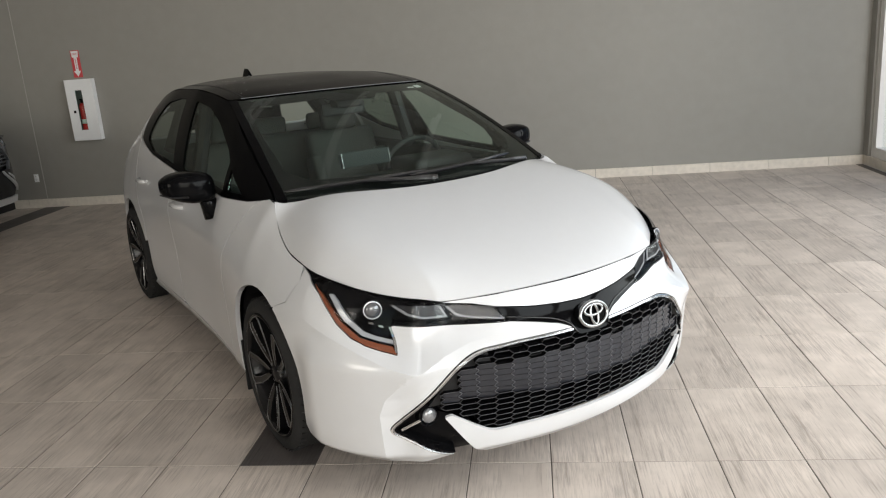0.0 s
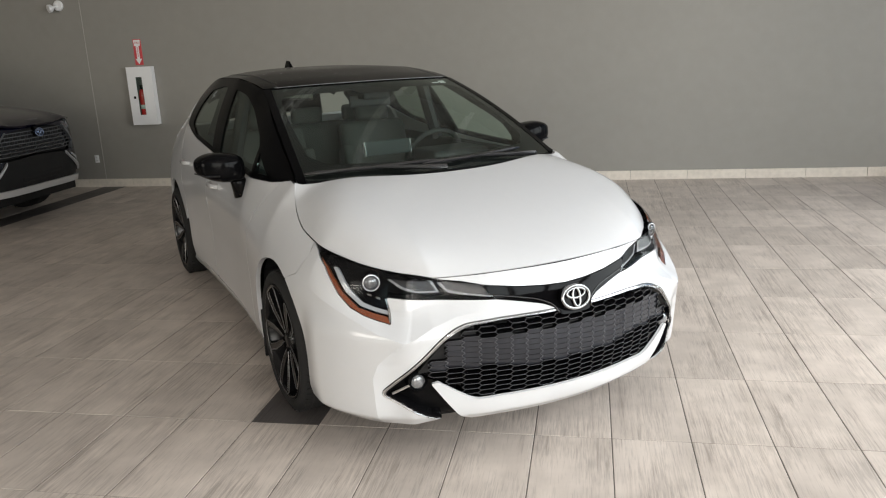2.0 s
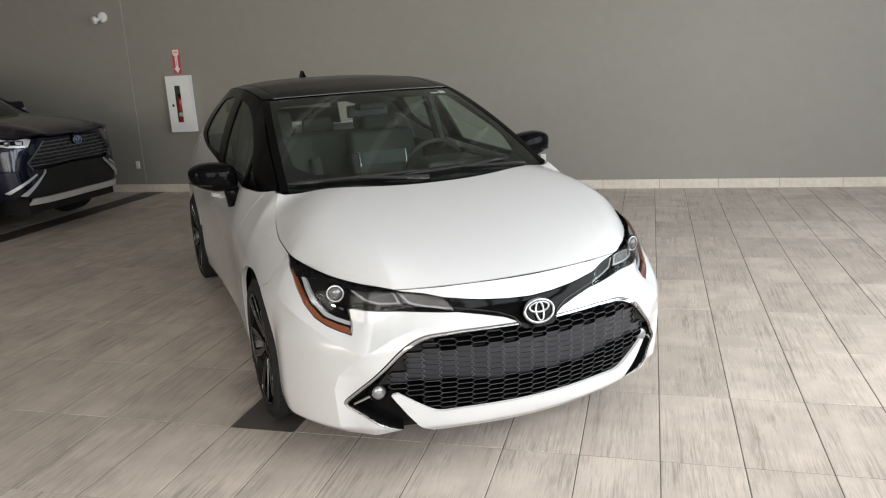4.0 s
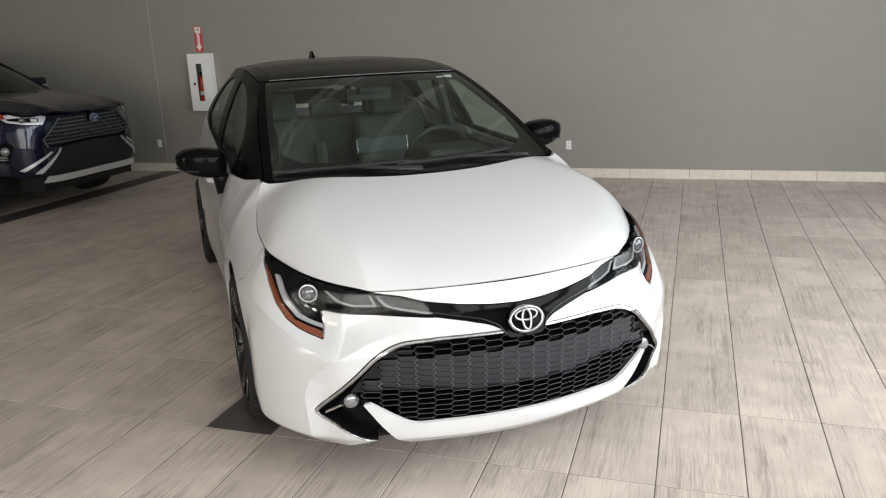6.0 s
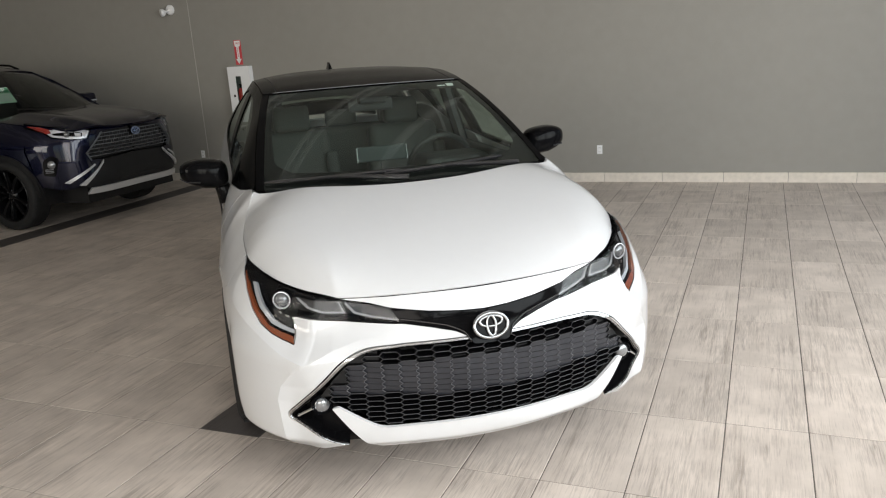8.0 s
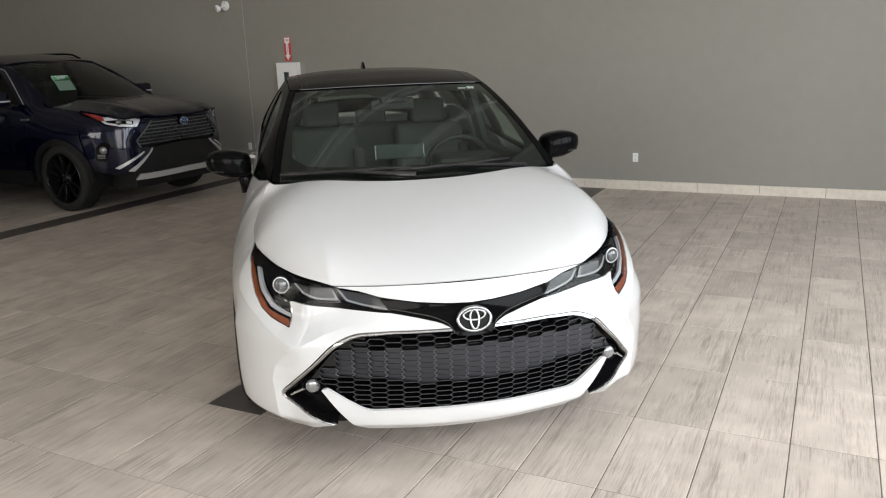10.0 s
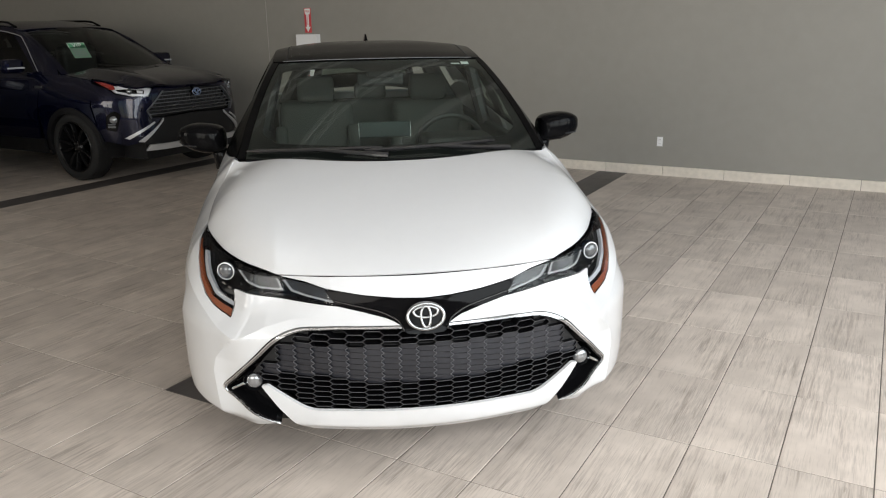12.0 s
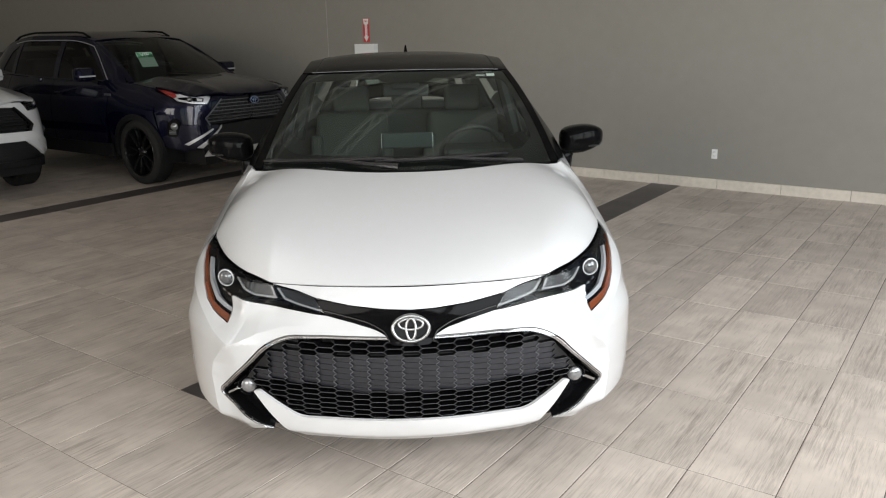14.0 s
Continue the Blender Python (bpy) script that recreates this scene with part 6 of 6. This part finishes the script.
        skin("rear_quarter", fl([(3.458, 1.158), (4.08, 1.2), (4.12, 0.5)] + [(ar + rr * math.cos(a), 0.36 + rr * math.sin(a)) for a in np.linspace(0.3, 2.9, 14)] + [(3.26, 0.75), (3.508, 0.95)], sgn), shell2, paint, car, "", (), 0.07, 0.02)
        skin("sill_cladding", fl([(1.44, 0.415), (3.28, 0.415), (3.28, 0.26), (1.44, 0.26)], sgn), shell2, M_PLASTIC, car, "black sill cladding", (), 0.08, 0.03, 0.006)
        for cy in (ax, ar):
            ring = [(cy + rr * math.cos(a), 0.36 + rr * math.sin(a)) for a in np.linspace(-0.15, 3.25, 20)] + [(cy + (rr - 0.06) * math.cos(a), 0.36 + (rr - 0.06) * math.sin(a)) for a in np.linspace(3.25, -0.15, 20)]
            skin("arch_cladding", fl(ring, sgn), shell2, M_PLASTIC, car, "black wheel arch cladding", (), 0.05, 0.05, 0.012)
            bm = bmesh.new()
            for j in range(16):
                a0, a1 = (radians(-15 + 210 * k / 16) for k in (j, j + 1))
                v = [(0.60 * sgn, cy + 0.42 * math.cos(a), 0.36 + 0.42 * math.sin(a)) for a in (a0, a1)] + [(0.88 * sgn, cy + 0.41 * math.cos(a), 0.36 + 0.41 * math.sin(a)) for a in (a1, a0)]
                bm.faces.new([bm.verts.new(c) for c in v])
            part("arch_liner", bm, M_PLASTIC, car)
            wh = wheel(0.36, 0.225, False, 0.74)
            wh.parent = car
            wh.matrix_local = pose(0.79 * sgn, cy, 0.36, 0, 90 * sgn) @ Matrix.Diagonal((1, 1 / LONG, 1, 1))
        # cabin side
        low = [(y, float(belt2(y)) + 0.004) for y in (1.16, 1.5, 2.0, 2.5, 3.0, 3.5, 3.9, 4.05)]
        up = [(y, float(rz2(y)) - 0.002) for y in (3.98, 3.7, 3.4, 3.0, 2.5, 2.2, 1.95, 1.7, 1.5, 1.3)]
        wz = {"front_door_window": [(1.5, 1.13), (2.45, 1.145), (2.45, 1.56, 0.03), (2.05, 1.54, 0.05)], "rear_door_window": [(2.55, 1.145), (3.4, 1.18), (3.4, 1.56, 0.05), (2.55, 1.565)], "quarter_window": [(3.48, 1.19), (3.72, 1.22, 0.04), (3.62, 1.45, 0.05), (3.48, 1.52)]}
        skin("window_frame", rounded(low + up, 0.05) * [sgn, 1], side2, paint, car, "", [rounded(w, 0.05) * [sgn, 1] for w in wz.values()], 0.07, 0.02)
        for nm, w in wz.items():
            skin(nm, rounded(w, 0.05) * [sgn, 1], side2, M_SUVGLASS, car, "", (), 0.12, 0.004, -0.006)
        bm = bmesh.new()
        line = [(y, float(rz2(y)) - 0.05) for y in np.linspace(2.0, 3.6, 12)]
        pts = side2(np.array([a for a, _ in line]), np.array([b for _, b in line]), 0.004)
        front = side2(np.array([1.45, 1.6, 1.75, 1.9]), np.array([1.14, 1.26, 1.385, 1.50]), 0.004)
        tube(bm, [(v[0] * sgn, v[1], v[2]) for v in list(front) + list(pts)], 0.004, 6)
        part("window_moulding", bm, M_SILVER, car, "satin window moulding")
        bm = bmesh.new()
        ys = np.linspace(2.1, 3.75, 14)
        tube(bm, [(sgn * 0.55, y, float(roof2(np.array([0.55]), np.array([y]))[0][2]) + (0.03 if 2.2 < y < 3.65 else 0.0)) for y in ys], 0.013, 8)
        part("roof_rail", bm, M_BLACK, car)
        mir = new("door_mirror")
        mir.parent = car
        mir.matrix_local = pose(1.0 * sgn, 1.62, 1.2)
        bm = bmesh.new()
        add_box(bm, (-0.11, -0.07, -0.075), (0.11, 0.06, 0.075), 0.045)
        part("mirror_cap", bm, paint, mir)
        bm = bmesh.new()
        add_box(bm, (-0.09, -0.077, -0.03), (0.10, -0.066, -0.012), 0.003)
        part("turn_signal", bm, M_DRL, mir, "bright turn signal strip")
        bm = bmesh.new()
        tube(bm, [(-0.08 * sgn, 0, -0.06), (-0.15 * sgn, 0, -0.09)], 0.025, 8)
        part("mirror_foot", bm, M_PLASTIC, mir)
        for y in (2.35, 3.3):
            x0 = shell2(np.array([shell2.of_y(y)]), np.array([0.98]))[0][0]
            bm = bmesh.new()
            tube(bm, [(sgn * x0, y - 0.1, 0.98), (sgn * (x0 + 0.025), y - 0.06, 0.98), (sgn * (x0 + 0.025), y + 0.06, 0.98), (sgn * x0, y + 0.1, 0.98)], 0.013, 8)
            part("door_handle", bm, paint, car)
        bm = bmesh.new()
        x0 = shell2(np.array([shell2.of_y(1.42)]), np.array([0.98]))[0][0]
        add_box(bm, (min(sgn * x0, sgn * (x0 + 0.006)), 1.34, 0.965), (max(sgn * x0, sgn * (x0 + 0.006)), 1.46, 0.99), 0.002)
        part("side_badge", bm, M_CHROME, car, "small chrome side badge")
    us2 = np.linspace(0, 1, 12)
    hw_ = lambda u: 0.745 - 0.14 * u
    gl = [(hw_(u) - 0.05, u) for u in us2]
    skin("windscreen", rounded(gl + [(-a, b) for a, b in reversed(gl)], 0.07), wind2, M_SUVSCREEN, car, "", (), 0.07, 0.004)
    for sgn in (-1, 1):
        pl = [(hw_(u) - 0.048, u) for u in us2] + [(hw_(u) + 0.012, u) for u in reversed(us2)]
        skin("windscreen_pillar", rounded(pl, 0.06) * [sgn, 1], wind2, paint, car, "", (), 0.05, 0.02, 0.003)
    r_side = np.linspace(1.95, 4.08, 16)
    rh_ = [(x, 1.86 + 0.09 * (x / 0.6) ** 2) for x in np.linspace(0, 0.58, 8)] + [(float(rx2(y)), y) for y in r_side] + [(x, 4.1) for x in np.linspace(0.5, 0, 6)]
    skin("roof", np.array(rh_ + [(-a, b) for a, b in reversed(rh_[1:-1])]), roof2, paint, car, "", (), 0.08, 0.02)
    bm = bmesh.new()
    add_box(bm, (-0.58, 4.0, 0.45), (0.58, 4.2, 1.45), 0.05)
    part("tailgate", bm, paint, car)
    bm = bmesh.new()
    add_box(bm, (-0.62, 0.2, 0.24), (0.62, 4.0, 0.75))
    part("underbody", bm, M_PLASTIC, car)
    bm = bmesh.new()
    add_box(bm, (-0.72, 1.05, 0.75), (0.72, 1.7, 1.08), 0.04)
    part("dashboard", bm, M_DASH, car)
    for x in (-0.38, 0.38):
        soft_box("front_seat", (x - 0.24, 2.3, 0.7), (x + 0.24, 2.46, 1.38), M_DASH, car, bevel=0.06)
    soft_box("rear_bench", (-0.62, 3.3, 0.7), (0.62, 3.5, 1.35), M_DASH, car, bevel=0.06)
    return car


suv("dark blue sport utility vehicle with silver skid plate and black wheels", M_BLUE, M_SLAT, pose(-5.06, 6.74, 0, 0, 0, 90), True)
suv("white sport utility vehicle with black grille and lower bumper", M_PEARL, M_PLASTIC, pose(-6.3, 4.33, 0, 0, 0, 90), False)

card = tagged(new("vip_card"), "pale green card with printed lines behind the blue vehicle's windscreen", "sign")
card.matrix_world = pose(-6.57, 6.435, 1.34, 90 - 40, 0, 84) @ Matrix.Diagonal((0.95, 1.0, 1, 1))
box("card_sheet", (-0.105, -0.105, -0.001), (0.105, 0.105, 0.001), M_SIGN_GREEN, card)
box("heading_band", (-0.1, 0.032, 0.0008), (0.1, 0.1, 0.0016), mat("mid_green_print", (0.1, 0.34, 0.18), 0.6), card)
txt = bpy.data.curves.new("vip_text", "FONT")
txt.body, txt.size, txt.align_x, txt.align_y, txt.extrude = "VIP", 0.088, "CENTER", "CENTER", 0.0005
tob = new("lettering", txt)
tob.parent, tob.location = card, (0, 0.065, 0.002)
txt.materials.append(M_WHITE)
for j in range(4):
    box("printed_bar", (-0.09, -0.002 - j * 0.026, 0.001), (0.09 - 0.02 * (j % 2), 0.014 - j * 0.026, 0.002), M_WHITE, card)

# ---- floor ----
floor = structure(box("floor", (LEFT_X, FRONT_Y, -0.1), (RIGHT_X, WALL_Y, -0.0018), M_GROUT), "wood-look grey-beige porcelain tile floor with dark tile strips", "floor")


def tile_mesh(name, w, d, h=0.004):
    b = 0.0012
    me = bpy.data.meshes.new(name)
    v = [(0, 0, -0.004), (w, 0, -0.004), (w, d, -0.004), (0, d, -0.004), (0, 0, -b), (w, 0, -b), (w, d, -b), (0, d, -b), (b, b, 0), (w - b, b, 0), (w - b, d - b, 0), (b, d - b, 0)]
    f = [(8, 9, 10, 11)] + [(i, (i + 1) % 4, 4 + (i + 1) % 4, 4 + i) for i in range(4)] + [(4 + i, 4 + (i + 1) % 4, 8 + (i + 1) % 4, 8 + i) for i in range(4)]
    me.from_pydata(v, [], f)
    return me


JOINT, CROSS = 0.0043, 0.0036
tm_light = tile_mesh("tile", PITCH_X - JOINT, PITCH_Y - CROSS)
tm_light.materials.append(M_TILE)
tm_dark = tile_mesh("dark_tile", PITCH_X - JOINT, PITCH_Y - CROSS)
tm_dark.materials.append(M_TILE_DARK)
far_v, far_f = [], []
c0, c1 = math.floor((LEFT_X - TILE_X0) / PITCH_X) + 1, math.floor((RIGHT_X - TILE_X0) / PITCH_X) - 1
r0, r1 = math.floor((FRONT_Y - TILE_Y0) / PITCH_Y) + 1, math.floor((WALL_Y - TILE_Y0) / PITCH_Y)
for c in range(c0, c1 + 1):
    for r in range(r0, r1 + 1):
        x, y = TILE_X0 + c * PITCH_X, TILE_Y0 + r * PITCH_Y
        dark = c in (-5, -20) and r >= 0
        deep = min(PITCH_Y, WALL_Y - 0.012 - y)
        near = -10 <= c <= 8 and -1 <= r <= 8
        if dark or (near and deep == PITCH_Y):
            ob = new("tile", tm_dark if dark else tm_light)
            ob.parent = floor
            ob.location = (x + JOINT / 2, y + CROSS / 2, random.uniform(-0.0003, 0.0003))
            if deep < PITCH_Y:
                ob.scale = (1, (deep - CROSS) / (PITCH_Y - CROSS), 1)
            if dark:
                ob["label"] = "dark brown accent tile"
        else:
            i = len(far_v)
            w, d = PITCH_X - JOINT, deep - CROSS
            far_v += [(x + a + JOINT / 2, y + b + CROSS / 2, z) for z in (-0.004, 0.0) for a, b in ((0, 0), (w, 0), (w, d), (0, d))]
            far_f += [(i + 4, i + 5, i + 6, i + 7)] + [(i + k, i + (k + 1) % 4, i + 4 + (k + 1) % 4, i + 4 + k) for k in range(4)]
rest = mesh_ob("tile_field", far_v, far_f, M_TILE_FAR, floor)
rest["kind"] = "stuff"
base = structure(box("baseboard", (LEFT_X, WALL_Y - 0.004, 0), (RIGHT_X, WALL_Y - 0.0005, 0.1), M_GROUT), "pale tile baseboard along the grey wall", "baseboard")
bme = bpy.data.meshes.new("baseboard_tile")
L = 0.61
bme.from_pydata([(0, -0.012, 0), (L - 0.004, -0.012, 0), (L - 0.004, -0.012, 0.097), (0, -0.012, 0.097), (0, 0, 0.1), (L - 0.004, 0, 0.1), (0, 0, 0), (L - 0.004, 0, 0)], [], [(0, 1, 2, 3), (3, 2, 5, 4), (0, 3, 4, 6), (1, 7, 5, 2)])
bme.materials.append(M_BASE)
x = LEFT_X + 0.42
while x + L < RIGHT_X:
    t = new("tile", bme)
    t.parent, t.location = base, (x, WALL_Y - 0.004, 0)
    x += L
t = new("tile", bme)
t.parent, t.location, t.scale = base, (x, WALL_Y - 0.004, 0), ((RIGHT_X - x - 0.002) / L, 1, 1)
